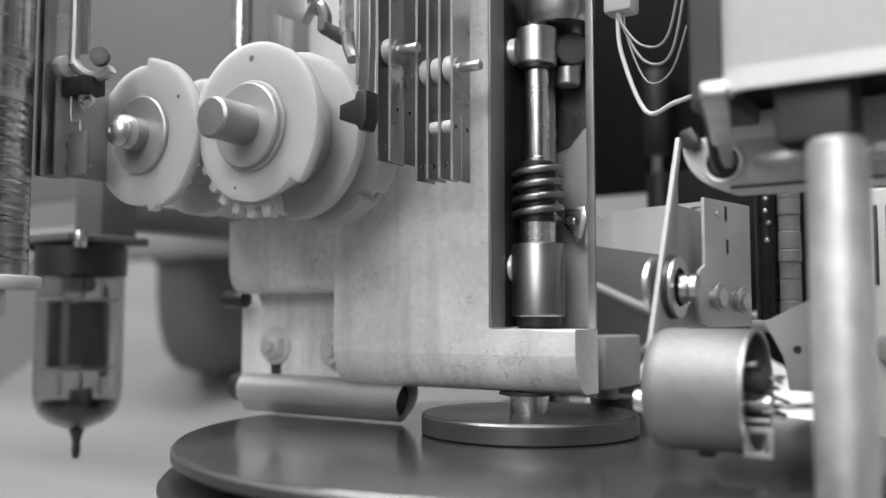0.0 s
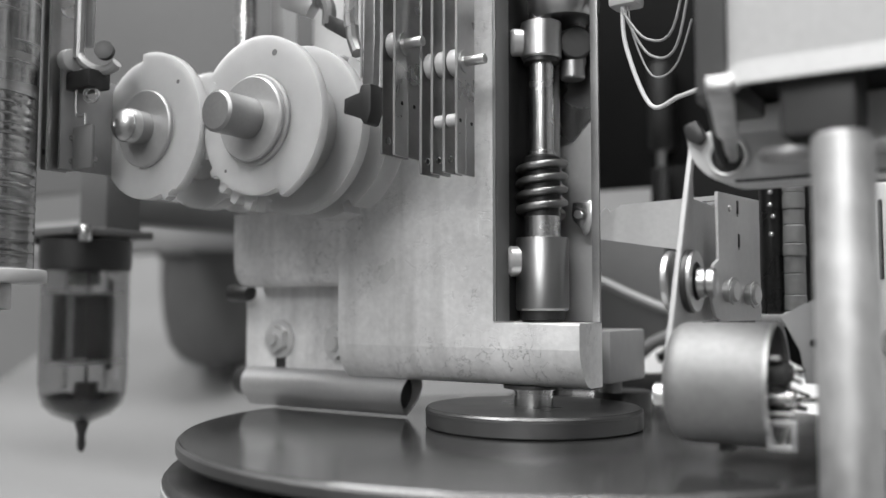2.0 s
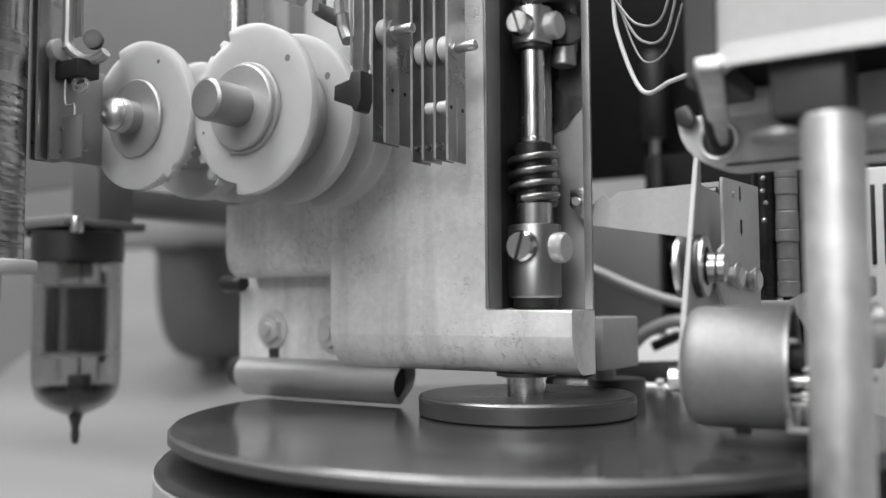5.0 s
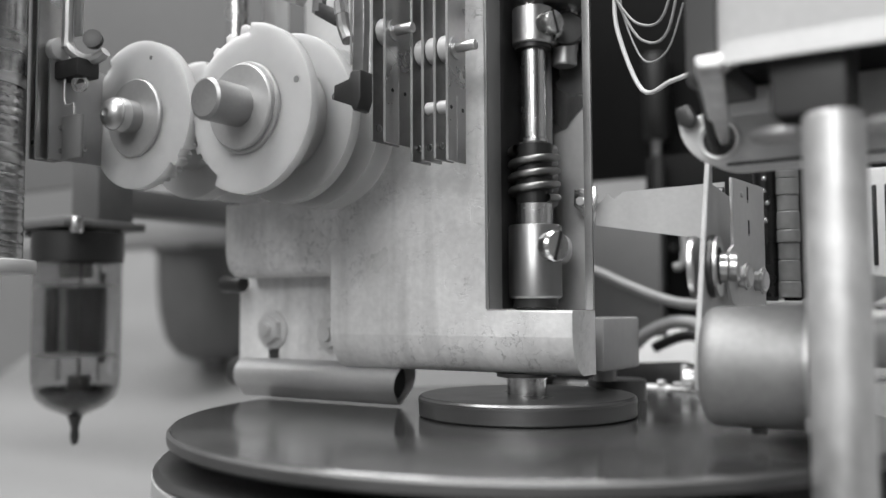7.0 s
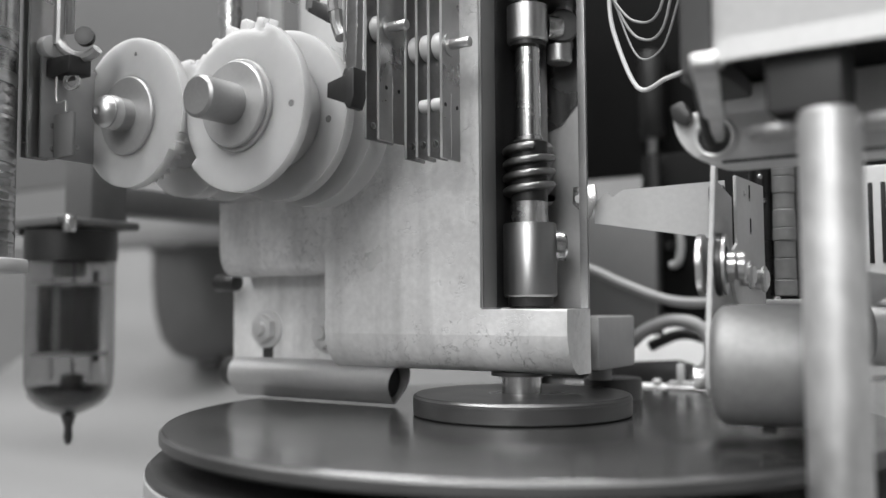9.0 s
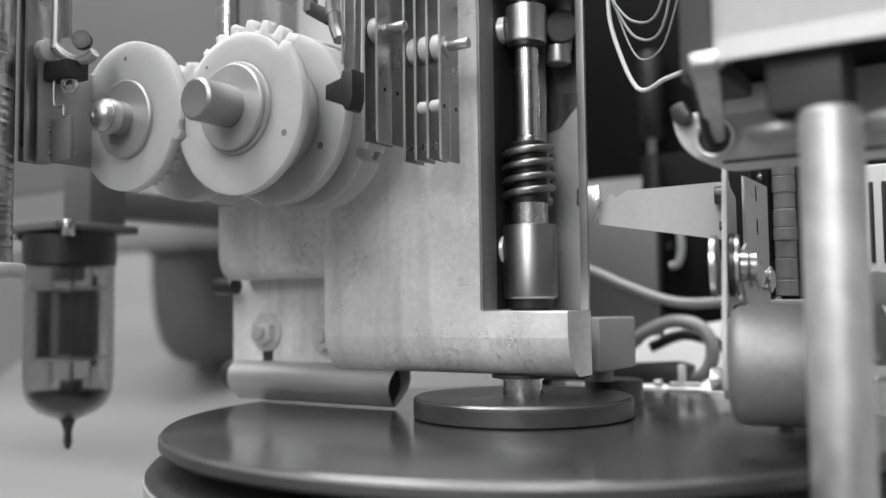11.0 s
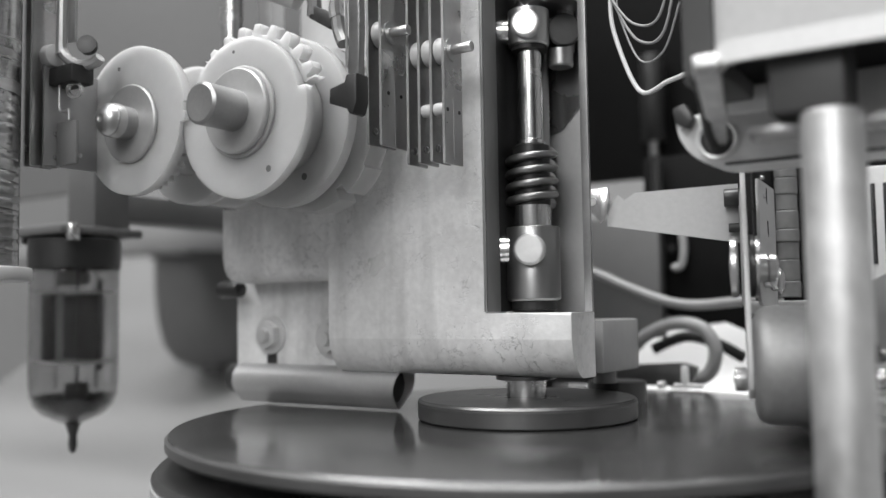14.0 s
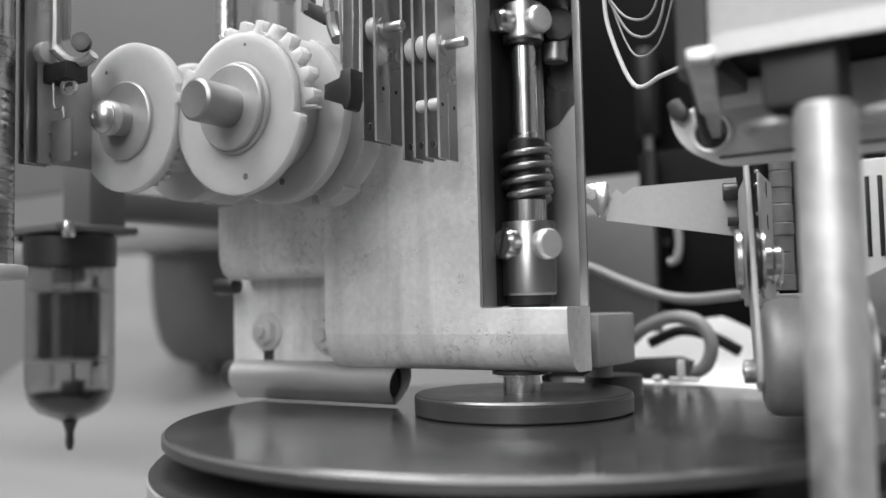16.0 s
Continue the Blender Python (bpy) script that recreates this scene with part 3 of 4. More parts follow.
part("shaft_tip", lathe([(0, 0.35), (0.8, 0.2), (1.2, 0.0), (2.4, 0.2), (3.6, 1.0), (4.4, 2.2), (4.8, 4.0), (4.8, 5.4), (4.6, 5.6)], (W1X, -67.6, W1Z), (0, 1, 0), 36), SATIN, CAM1, "rounded bright shaft end")
cam_wheel("cam_disc", W1X, W1Z, -57.3, -54.2, cam_outline(19.9, ((-81, 85, 2.0), (-74, -68, -0.8))), CAM1, "front nylon cam disc with a raised half", ((32, 17.4, 0.6),))
part("boss_collar", lathe([(3.6, 0), (12.9, 0), (12.9, 3), (3.6, 3)], (W1X, -52.8, W1Z), (0, 1, 0), 56), NYLON, CAM1)
cam_wheel("gear_disc", W1X, W1Z, -52.9, -49.6, cam_outline(18.0, (), 360, ((0, 359.9, 40, 1.4),)), CAM1, "nylon gear disc", ())
part("core", lathe([(3.6, 0), (12.0, 0), (12.0, 12), (3.6, 12)], (W1X, -47.2, W1Z), (0, 1, 0), 56), NYLON, CAM1)
cam_wheel("cam_disc", W1X, W1Z, -36.5, -31, cam_outline(20.6, ((-70, -20, 0.9), (30, 36, -1.6))), CAM1, "rear nylon cam disc", ())
cam_wheel("cam_disc", W1X, W1Z, -20, -12, cam_outline(20.2, ((-60, -20, 1.0),)), CAM1, "rearmost nylon cam disc", ())
tagged(part("cam_bearing_block", box((-112, -4, 66), (-34, 22, 97), 1.5), GREY), "grey bearing block behind the cam shafts", "bearing block", kind="structure")


# ---- contact springs ----
def blade(parent, x, y0, y1, zb, ztop=230, material=None, slot=True, name="spring"):
    material = material or BLADE
    bm = prism([(y0, zb), (y1, zb), (y1, ztop), (y0, ztop)], x - 0.35, x + 0.35, axis="X")
    ob = part(name, bm, material, parent)
    part("edge", box((x - 0.36, y0 - 0.2, zb + 0.3), (x + 0.36, y0 + 0.1, ztop), 0), EDGE, ob, "bright front edge")
    if slot:
        ym = (y0 + y1) / 2
        part("slit", box((x + 0.2, ym - 0.18, zb + 0.4), (x + 0.42, ym + 0.18, zb + 17), 0), EDGE, ob)
        for dy in (-2.9, 2.6):
            part("hole", cyl((x + 0.2, ym + dy, zb + 13.8), (x + 0.44, ym + dy, zb + 13.8), 0.55, seg=12), BLACK, ob)
    return ob


def spring_group(name, xs, y0, y1, zb, dark, label, pin_x, pin_y, pin_z):
    s = thing(name, (xs[-1], (y0 + y1) / 2, zb), label, "contact springs", "relay contact spring piles")
    for i, x in enumerate(xs):
        last = i == len(xs) - 1
        blade(s, x, y0, y1, zb + (0 if last else 0.6), material=BLADE if last else BLADE_DARK, slot=last)
        if not last:
            part("contact", lathe([(0, 0), (0.9, 0), (0.9, 0.6), (0, 1.1)], (x + 0.3, y0 + 2.0, zb + 4.2), (1, 0, 0), 14), STEEL, s, "small bright contact rivet")
    for i, (a, b) in enumerate(zip(xs, xs[1:])):
        part("insulator", cyl((a + 0.4, pin_y, pin_z), (b - 0.4, pin_y, pin_z), 3.6, seg=24, bevel=0.6), WHITE, s, "white insulating bush")
        if len(xs) > 3 and i:
            part("insulator", cyl((a + 0.4, pin_y - 2, pin_z - 15.5), (b - 0.4, pin_y - 2, pin_z - 15.5), 1.7, seg=20, bevel=0.3), WHITE, s, "white insulating bush")
    part("seat_ring", cyl((xs[-1] + 0.3, pin_y, pin_z), (xs[-1] + 0.8, pin_y, pin_z), 3.0, seg=20), SATIN, s)
    part("peg", cyl((xs[-1] + 0.3, pin_y, pin_z), (pin_x, pin_y, pin_z), 1.35, seg=20, bevel=0.3), SATIN, s, "dull metal peg")
    return s


spring_group("spring_pile", (-23.8, -19.7), -38, -26.6, 70.8, True, "pile of upright contact springs with a white bush", -13.6, -34, 100.5)
spring_group("spring_pile", (-16.9, -13.4, -9.7, -5.9), -30, -21.7, 65.9, True, "pile of four upright contact springs with white bushes", 0.6, -26.5, 95.5)


def follower():
    f = thing("cam_follower", (-20, -50, 77), "black cam follower foot on a spring lever", "follower")
    part("foot", prism([(-24.8, 83.2), (-20.2, 84.2), (-19.6, 86), (-16.6, 86), (-16.6, 79.2), (-17.6, 76.4), (-18.8, 76.2), (-19.6, 77.6), (-25.0, 79.6)], -52, -47, bevel=0.3), BLACK, f)
    part("lever", prism([(-20.4, 85), (-17.0, 85), (-16.6, 98), (-17.2, 230), (-20.2, 230), (-20.0, 98)], -50.5, -48, bevel=0.3), BLADE_DARK, f, "dark spring lever")
    part("edge", box((-20.8, -50.8, 88), (-20.2, -50.4, 229), 0.1), EDGE, f)


follower()


def top_bracket():
    b = thing("notched_bracket", (-45, -20, 112), "dark notched bracket with a bent bright tongue", "bracket")
    part("bar", prism([(-68, 132), (-66.8, 120), (-57, 115.6), (-54.6, 118.6), (-55, 132)], -31, -27, bevel=0.5), PLATE, b)
    part("pawl", sweep([(-53.6, -28, 119.5), (-51.5, -28.5, 119.8), (-50, -28.5, 117), (-50.2, -28.5, 112.5)], 2.0), BLADE_DARK, b, "rounded pawl tooth")
    part("toe", prism([(-51, 111.8), (-43.5, 107.2), (-41.8, 108.8), (-43, 112), (-49, 115)], -30, -26.5, bevel=0.4), DARKMETAL, b)
    part("tongue", sweep([(-41.6, -29, 230), (-41.6, -29, 125), (-41.6, -29, 113), (-41.2, -29, 110)], 2.1), STEEL, b, "bright bent tongue")
    part("tongue_end", sweep([(-41.2, -29, 110.5), (-40.2, -29.4, 106), (-38.2, -30, 102)], 1.9), BLADE_DARK, b, "dark bent end of the tongue")
    part("plate", box((-47.0, -26, 109), (-44.4, -24, 230), 0.4), BLADE_DARK, b)
    part("stem", box((-66.5, -30, 121), (-56, -28, 230), 0.5), BLADE_DARK, b)


top_bracket()


# ---- pile beside the coil, and the coil ----
def side_pile():
    s = thing("side_spring_pile", (-104, -72, 72), "upright contact springs with a hooked bright strip", "contact springs")
    for x, y0, zb in ((-113.5, -76, 70), (-110.5, -76, 70)):
        blade(s, x, y0, y0 + 8, zb, material=BLADE, slot=False)
    part("carrier", prism([(-74, 70), (-56, 70), (-56, 97), (-74, 99)], -108.6, -107.6, axis="X", bevel=0.3), GREY, s, "grey carrier plate")
    part("strip", sweep([(-104.5, -71, 230), (-104.5, -71, 112), (-104.8, -71, 104), (-103.4, -70.4, 100.0), (-99.6, -69, 97.4), (-95.6, -67.5, 97.6), (-93.2, -67, 99.0)], 1.5), EDGE, s, "bright hooked strip")
    part("strip", box((-103.4, -70, 104), (-100.2, -69, 230), 0.3), SATIN, s, "flat bright strip")
    part("bush", cyl((-109, -72, 100.5), (-105.5, -72, 100.5), 3.2, bevel=0.6), WHITE, s, "white insulating bush")
    part("hook_screw", lathe([(0, 0), (2.6, 0), (2.6, 1.8), (0, 2.2)], (-96.2, -68.5, 102.2), (0.6, -0.8, 0.1), 24), BLACK, s, "black screw head")
    part("eyelet", lathe([(1.5, 0), (2.5, 0), (2.5, 0.7), (1.5, 0.7)], (-99, -70.4, 90.2), (0.4, -1, 0), 24, closed=True), STEEL, s, "small bright eyelet")
    part("wire_hook", sweep([(-104.4, -71.5, 96), (-104.4, -71.5, 86), (-102.6, -71.2, 84.6), (-101, -71, 84.8), (-100.7, -71, 82)], 0.4), EDGE, s, "thin wire hook")
    for dy, dz in ((-70.5, 79), (-63, 74), (-70.5, 72.5)):
        part("rivet", lathe([(0, 0), (0.8, 0), (0.7, 0.5), (0, 0.7)], (-107.6, dy, dz), (1, 0, 0), 14), STEEL, s, "tiny bright rivet")
    part("upper_block", box((-107.4, -73, 92), (-97, -66, 97), 0.5), BLACK, s, "black moulded block")
    part("lower_plate", box((-107.0, -70.6, 70), (-98.6, -69.4, 82), 0.3), MIDGREY, s)


side_pile()


def left_coil():
    cx, cy, r = -112, -93.5, 13.2
    c = thing("wound_coil", (cx, cy, 39), "shiny tightly wound cylindrical coil with a pale end flange", "coil")
    prof, z = [(0, 41.5)], 41.5
    rnd = random.Random(4)
    while z < 225:
        step = rnd.uniform(0.9, 3.2)
        amp = rnd.uniform(0.02, 0.22) if z < 85 else rnd.uniform(0.0, 0.05)
        prof += [(r - amp, z), (r, z + 0.3), (r, z + step * 0.8), (r - amp, z + step)]
        z += step
    part("winding", lathe(prof + [(0, z)], (cx, cy, 0), seg=64), CAN, c, "tightly wound lacquered foil layers")
    part("flange", cyl((cx, cy, 38), (cx, cy, 41.5), 16.5, seg=48, bevel=0.5), WHITE, c, "pale end flange")
    part("core_end", cyl((cx, cy, 31), (cx, cy, 38), 8, seg=32, bevel=0.6), SATIN, c)


left_coil()


# ---- valve ----
def valve():
    cx, cy = -173.3, -18.4
    v = thing("radio_valve", (cx, cy, -19), "glass radio valve hanging tip down from its socket", "valve")
    r = 15.2
    shell = [(0, -9.5), (2.0, -9.6), (5, -8.6), (10.5, -6.2), (13.6, -3), (14.9, 1), (r, 6), (r, 48), (14.4, 51.5), (11, 53),
             (10.6, 52.4), (13.9, 50.8), (14.6, 47.6), (14.6, 6.2), (14.3, 1.4), (13.1, -2.5), (10.2, -5.5), (5, -7.9), (0, -8.8)]
    part("bulb", lathe(shell, (cx, cy, 0), seg=64), GLASS, v, "clear glass bulb")
    part("tip", lathe([(0, -20), (1.0, -19.6), (1.6, -17), (1.3, -14), (2.2, -10.8), (2.8, -9.4), (0, -9.2)], (cx, cy, 0), seg=20), DARKMETAL, v, "dark exhaust tip")
    turn = Matrix.Translation((cx, cy, 0)) @ Matrix.Rotation(radians(38), 4, "Z")

    def slab(lo, hi, bevel=0.3):
        bm = box(lo, hi, bevel)
        bm.transform(turn)
        return bm
    part("anode", slab((1.6, -4.5, 13), (9.6, 4.5, 36.5), 1.0), BLACK, v, "black anode box")
    part("anode", slab((-3.0, -3.0, 13.6), (1.5, 4.2, 36), 0.6), DARKMETAL, v, "dark middle anode plate")
    part("anode", slab((-10.4, -3.6, 13), (-6.4, 3.6, 36.5), 0.8), BLACK, v, "narrow black anode box")
    part("shield", slab((-6.3, -1.0, 12.6), (-3.1, 0.6, 37), 0.2), GREY, v, "dull grey shield strip")
    part("post", slab((8.6, -1.2, 37), (9.8, 0.2, 42), 0.1), DARKMETAL, v)
    part("foot", slab((8.4, -1.4, 9.4), (10.2, 0.4, 12), 0.1), DARKMETAL, v)
    for z in (11.9, 37.0):
        part("mica", cyl((cx, cy, z), (cx, cy, z + 0.5), 13.2, seg=32), WHITE, v, "mica spacer disc")
    part("cage", slab((-6, -3, 40), (5, 3, 45), 1.2), GREY, v, "pale upper electrode cage")
    part("getter_cup", slab((-2.5, -2.5, -1.5), (5, 2.5, 5), 0.8), DARKMETAL, v, "dark getter cup")
    part("getter", lathe([(13.6, 0.4), (12.8, -2.1), (9.9, -5.0), (4.8, -7.3), (0, -8.2)], (cx, cy, 0), seg=40), GETTER, v, "smoky mirror getter patch")
    for u, w in ((-8, 5), (-1, 6), (6, 6), (3, -6)):
        q = turn @ Vector((u, w, 0))
        part("support_wire", cyl((q.x, q.y, 2), (q.x, q.y, 51), 0.4, seg=8), DARKMETAL, v)
    part("socket", lathe([(15.0, 45.5), (15.7, 45.5), (15.9, 50), (15.9, 56), (12, 57.5), (0, 57.5)], (cx, cy, 0), seg=40), BLACK, v, "black valve socket")
    part("socket_plate", box((cx - 20, cy - 16, 57), (cx + 15, cy + 18, 60), 0.6), DKGREY, v)
    for dx in (-14, 16):
        part("socket_screw", cyl((cx + dx, cy - 12, 54.5), (cx + dx, cy - 12, 60.5), 2.2, bevel=0.4), STEEL, v, "bright socket screw")
    part("holder", box((cx - 8, cy + 2, 60), (cx + 8, cy + 18, 90), 1.2), DKGREY, v)
    part("holder_arm", box((cx - 8, cy + 16, 64), (cx + 8, cy + 90, 74), 1.2), DKGREY, v)


valve()


# ---- case, bracket and post ----
def case():
    c = thing("aluminium_case", (120, -20, 71.4), "large pale aluminium case with a darker rounded end", "case")
    r = 5.0
    out = [(70.5 + r - r * math.cos(a), -62 + r - r * math.sin(a)) for a in [radians(9 * i) for i in range(11)]] + [(230, -62), (230, -12), (70.5, -12)]
    part("shell", prism(out, 75.2, 260, axis="Z", bevel=0.4), BOXALU, c)
    front = out[:12]
    part("skirt", prism(front + [(x + 1.3, y + 1.3) for x, y in front[::-1]], 71.4, 75.3, axis="Z"), BOXALU, c, "turned-down lower edge of the case")
    # The shade below the case is put into this sheet's near-black colour.
    part("underside", prism([(72.6, -60.2), (228, -60.2), (228, -14), (63.2, -14), (63.2, -49.6), (65, -55), (70.6, -57.4)], 74.8, 75.1, axis="Z"), DARKPANEL, c, "near-black sheet holding the shade under the case")
    part("end_cap", prism([(62.2, -50), (64, -56), (70.4, -58.5), (70.4, -14), (62.2, -14)], 71.2, 259, axis="Z", bevel=0.8), DKGREY, c, "dull grey end cap of the case")
    return c


case()


def bracket():
    b = thing("mounting_bracket", (90, -22, 58), "thick grey metal bracket with rounded end and eyelet", "bracket")
    rr = 11
    out = [(53.5 + rr - rr * math.cos(radians(9 * i)), 58 + rr - rr * math.sin(radians(9 * i))) for i in range(11)] + [(200, 58), (200, 74.6), (64, 74.6), (62, 70.2), (53.5, 69)]
    part("body", prism(out, -30, -17.5, bevel=0.6), BOXALU, b)
    part("eyelet", lathe([(3.5, 0), (4.5, 0), (4.5, 0.8), (4.1, 1.1), (3.5, 0.8)], (62.6, -30, 63.8), (0, -1, 0), 40, closed=True), BOXALU, b, "bright rolled eyelet")
    part("eyelet_hole", cyl((62.6, -30.2, 63.8), (62.6, -29.7, 63.8), 3.5, seg=32), BLACK, b)
    part("label_strip", box((65.0, -30.5, 68.6), (75.6, -29.9, 74.0), 0.15), PALE, b, "pale blank strip")
    part("bead", prism([(64, 58.1), (199, 58.1), (199, 58.7), (64, 58.7)], -30.4, -29.8), DARKMETAL, b, "dark seam along the lower edge")
    part("side_lug", prism([(53.6, 71), (56.5, 72), (58.5, 68.5), (57, 66.5), (54.4, 67.6)], -32.4, -30.2, bevel=0.5), DARKMETAL, b, "small dark lug")


bracket()


def lever():
    l = thing("release_lever", (64, -40, 66), "bent satin metal lever reaching into the eyelet", "lever")
    pts = [(70.6, -63.2, 72.2), (69.8, -60, 70.4), (67.6, -50, 69.0), (64.8, -38, 66.3), (63.0, -31, 63.0)]
    bm = bmesh.new()
    rings = []
    for i, p in enumerate(pts):
        w = 2.5 - 0.15 * i
        rings.append([bm.verts.new((p[0] + dx * w, p[1] - 0.6, p[2] + dz)) for dx, dz in ((-1, -0.8), (1, -0.8), (1, 0.8), (-1, 0.8))])
    for a, b in zip(rings, rings[1:]):
        for k in range(4):
            bm.faces.new((a[k], a[(k + 1) % 4], b[(k + 1) % 4], b[k]))
    bm.faces.new(rings[0])
    bm.faces.new(rings[-1][::-1])
    bmesh.ops.bevel(bm, geom=list(bm.edges), offset=0.3, segments=2, affect="EDGES", profile=0.5)
    part("bar", bm, POSTM, l)
    part("pivot_pin", cyl((68.4, -62.8, 71.0), (72.8, -62.8, 71.0), 1.3, seg=24, bevel=0.4), ALU, l, "bright pivot pin")
    part("dark_side", sweep([(65.6, -52, 71), (64.0, -44, 68.5), (62.4, -36, 64.4), (62.3, -32, 62.2)], 1.0), DARKMETAL, l, "dark back of the lever")


lever()


def post():
    p = thing("support_post", (88.7, -55.6, -60), "stout upright satin steel post under the case", "post")
    x, y = 89.2, -55.2
    part("rod", lathe([(0, -60), (5.2, -60), (5.2, 61.2), (4.6, 61.9), (0, 61.9)], (x, y, 0), seg=56), POSTM, p)
    part("head_block", box((79.5, -58.5, 61.8), (92, -44, 74.7), 0.8), GUARD, p, "grey mounting block")
    for fx in (79.6, 98.6):
        part("flange", lathe([(0, 58.9), (4.8, 58.9), (5.4, 59.4), (5.4, 60.4), (0, 60.4)], (fx, -51, 0), seg=36), ALU, p, "pale round flange beside the post")
    part("foot", cyl((x, y, -60), (x, y, -55), 9, seg=32, bevel=0.5), SATIN, p)


post()


def wires():
    w = thing("wire_loom", (26, 2, 100), "four sagging pale wires from a plug to the case", "wires")
    part("plug", box((22.5, 1, 112.6), (30.5, 8, 124), 1.0), WHITE, w, "pale plug")
    ends = ((25.6, 3.2, 113, 48.2, -8, 122, 100.8, 0.34), (26.6, 3.4, 113, 49.2, -8.5, 118, 96.3, 0.36), (27.4, 3.8, 113, 48.6, -9, 102, 91.1, 0.26), (26.0, 3.0, 113, 50.2, -9, 84.5, 83.2, 0.6))
    for x0, y0, z0, x1, y1, z1, low, r in ends:
        part("wire", sweep([(x0, y0, z0), (x0 + 1.5, y0 - 1.5, (z0 + low) / 2 + 3), (x0 * 0.62 + x1 * 0.38, y0 * 0.6 + y1 * 0.4, low + 0.6), (x0 * 0.25 + x1 * 0.75, y0 * 0.25 + y1 * 0.75, low + 0.8), (x1, y1, z1)], r), CABLE if r > 0.5 else CABLEDK, w)
    part("solder_tag", lathe([(0, 0), (3.0, 0.4), (3.4, 2.2), (2.2, 4), (0, 4.6)], (49.5, -10, 117), (0.3, -1, 0.2), 20), STEEL, w, "bright soldered tag")


wires()


# ---- swinging arm ----
PVX, PVY = 6.0, 39.7


def arm():
    a = thing("swing_arm", (PVX, PVY, 30), "swinging arm with plate, cup and roller over the disc", "arm")
    plate = part("side_plate", prism([(-37.5, 15), (-36.8, 11), (-34, 8.8), (-26, 10), (-17, 27), (-8, 28.6), (18, 29), (18, 57.5), (-14.5, 57.5), (-14.5, 63), (-10.5, 74), (-12.5, 74), (-35.6, 22)], 46.3, 47.5, axis="X", bevel=0.25), STRAPM, a, "tapered sheet side plate")
    bm = prism([(-9.5, 33), (-7.5, 29.5), (-4, 28.6), (18.6, 28.6), (18.6, 60), (-5.6, 60), (-5.6, 43.5), (-8.5, 42)], 50.0, 50.9, axis="X", bevel=0.2)
    for v in bm.verts:
        v.co.x += (v.co.y + 5.6) * 0.19
    rear = part("rear_plate", bm, SHEET, a, "second sheet set at a slant beside the plate")
    for y, z in ((5.9, 48.6), (5.4, 57)):
        x = 50.9 + (y + 5.6) * 0.19
        part("slot_hole", box((x - 0.3, y - 0.7, z - 1.7), (x + 0.12, y + 0.7, z + 1.7), 0.05), BLACK, rear)
        part("slot_lip", box((x - 0.3, y - 0.7, z - 2.3), (x + 0.2, y + 0.7, z - 1.7), 0.05), EDGE, rear, "bright lower lip of the slot")
    part("spot_rivet", lathe([(0, 0), (0.9, 0), (0.7, 0.5), (0, 0.6)], (51.9, 0.6, 56.3), (1, 0, 0), 14), STEEL, rear)
    cy, cz, r = -31.5, 16.0, 12.8
    cup = part("cup", lathe([(0, 0), (9.8, 0), (11.6, 0.7), (12.5, 2.0), (r, 3.6), (r, 21), (12.1, 21), (11.9, 3), (0, 2)], (47.6, cy, cz), (1, 0, 0), 64), CUPM, a, "open satin metal cup")
    part("rim", lathe([(11.9, 0), (12.95, 0), (12.95, 0.8), (11.9, 0.8)], (68.2, cy, cz), (1, 0, 0), 64, closed=True), EDGE, cup, "bright cut rim")
    # Black disc over the metal floor carries the cup's inner shade.
    part("cup_inner_shade", cyl((50, cy, cz), (50.5, cy, cz), 11.5, seg=40), BLACK, cup)
    part("terminal_block", box((52, cy - 5, cz - 5), (65, cy + 6, cz + 4), 0.8), BLACK, cup, "black terminal block in the cup")
    part("capsule", lathe([(0, 0), (2.0, 0.2), (2.6, 1.2), (2.6, 5), (1.6, 6.2), (0, 6.4)], (66, cy - 3, cz + 2.6), (1, 0, 0), 24), GUARD, cup, "rounded dark capsule")
    part("capsule", lathe([(0, 0), (1.9, 0), (1.9, 3), (2.3, 3.2), (2.3, 4.6), (1.4, 5), (0, 5)], (68, cy - 4, cz - 2.4), (1, 0, 0), 24), STEEL, cup, "bright banded capsule")
    part("top_bar", box((65, cy - 7, cz + 5.2), (70.4, cy - 5, cz + 6.2), 0.3), EDGE, cup, "bright upper bar")
    part("lower_bar", box((66, cy - 7.5, cz - 5.6), (73, cy - 6, cz - 4.7), 0.2), EDGE, cup, "bright lower bar")
    for lo, hi in (((68, cy - 9, cz - 12.2), (73.6, cy - 8, cz - 11)), ((68, cy - 9, cz - 7.4), (73.6, cy - 8, cz - 6.2)), ((68, cy - 9, cz - 12.2), (69.1, cy - 8, cz - 6.2)), ((72.6, cy - 9, cz - 12.2), (73.6, cy - 8, cz - 6.2))):
        part("clip_bar", box(lo, hi, 0.2), EDGE, cup, "bright clip frame")
    rnd = random.Random(7)
    for i in range(9):
        an = i * 0.7
        p = Vector((65, cy + 4.5 * math.cos(an), cz + 4.5 * math.sin(an)))
        part("terminal", sweep([p, p + Vector((4, rnd.uniform(-1, 1), rnd.uniform(-1, 1))), p + Vector((9, rnd.uniform(-2.4, 2.4), rnd.uniform(-3, 3)))], 0.36), STEEL if i % 2 else DARKMETAL, cup, "soldered wire end")
    part("lead", sweep([(70, cy - 2, cz - 3), (77, cy, cz - 2.6), (84, cy + 3, cz - 2)], 0.6), STEEL, cup, "straight bright lead")
    ends = part("end_bracket", prism([(66, 30), (78, 36), (84, 35), (84, 31), (79, 28), (77, 22), (76, 15), (71, 15), (70, 22)], -13, -12, bevel=0.3), GREY, a, "curved end bracket with a hole")
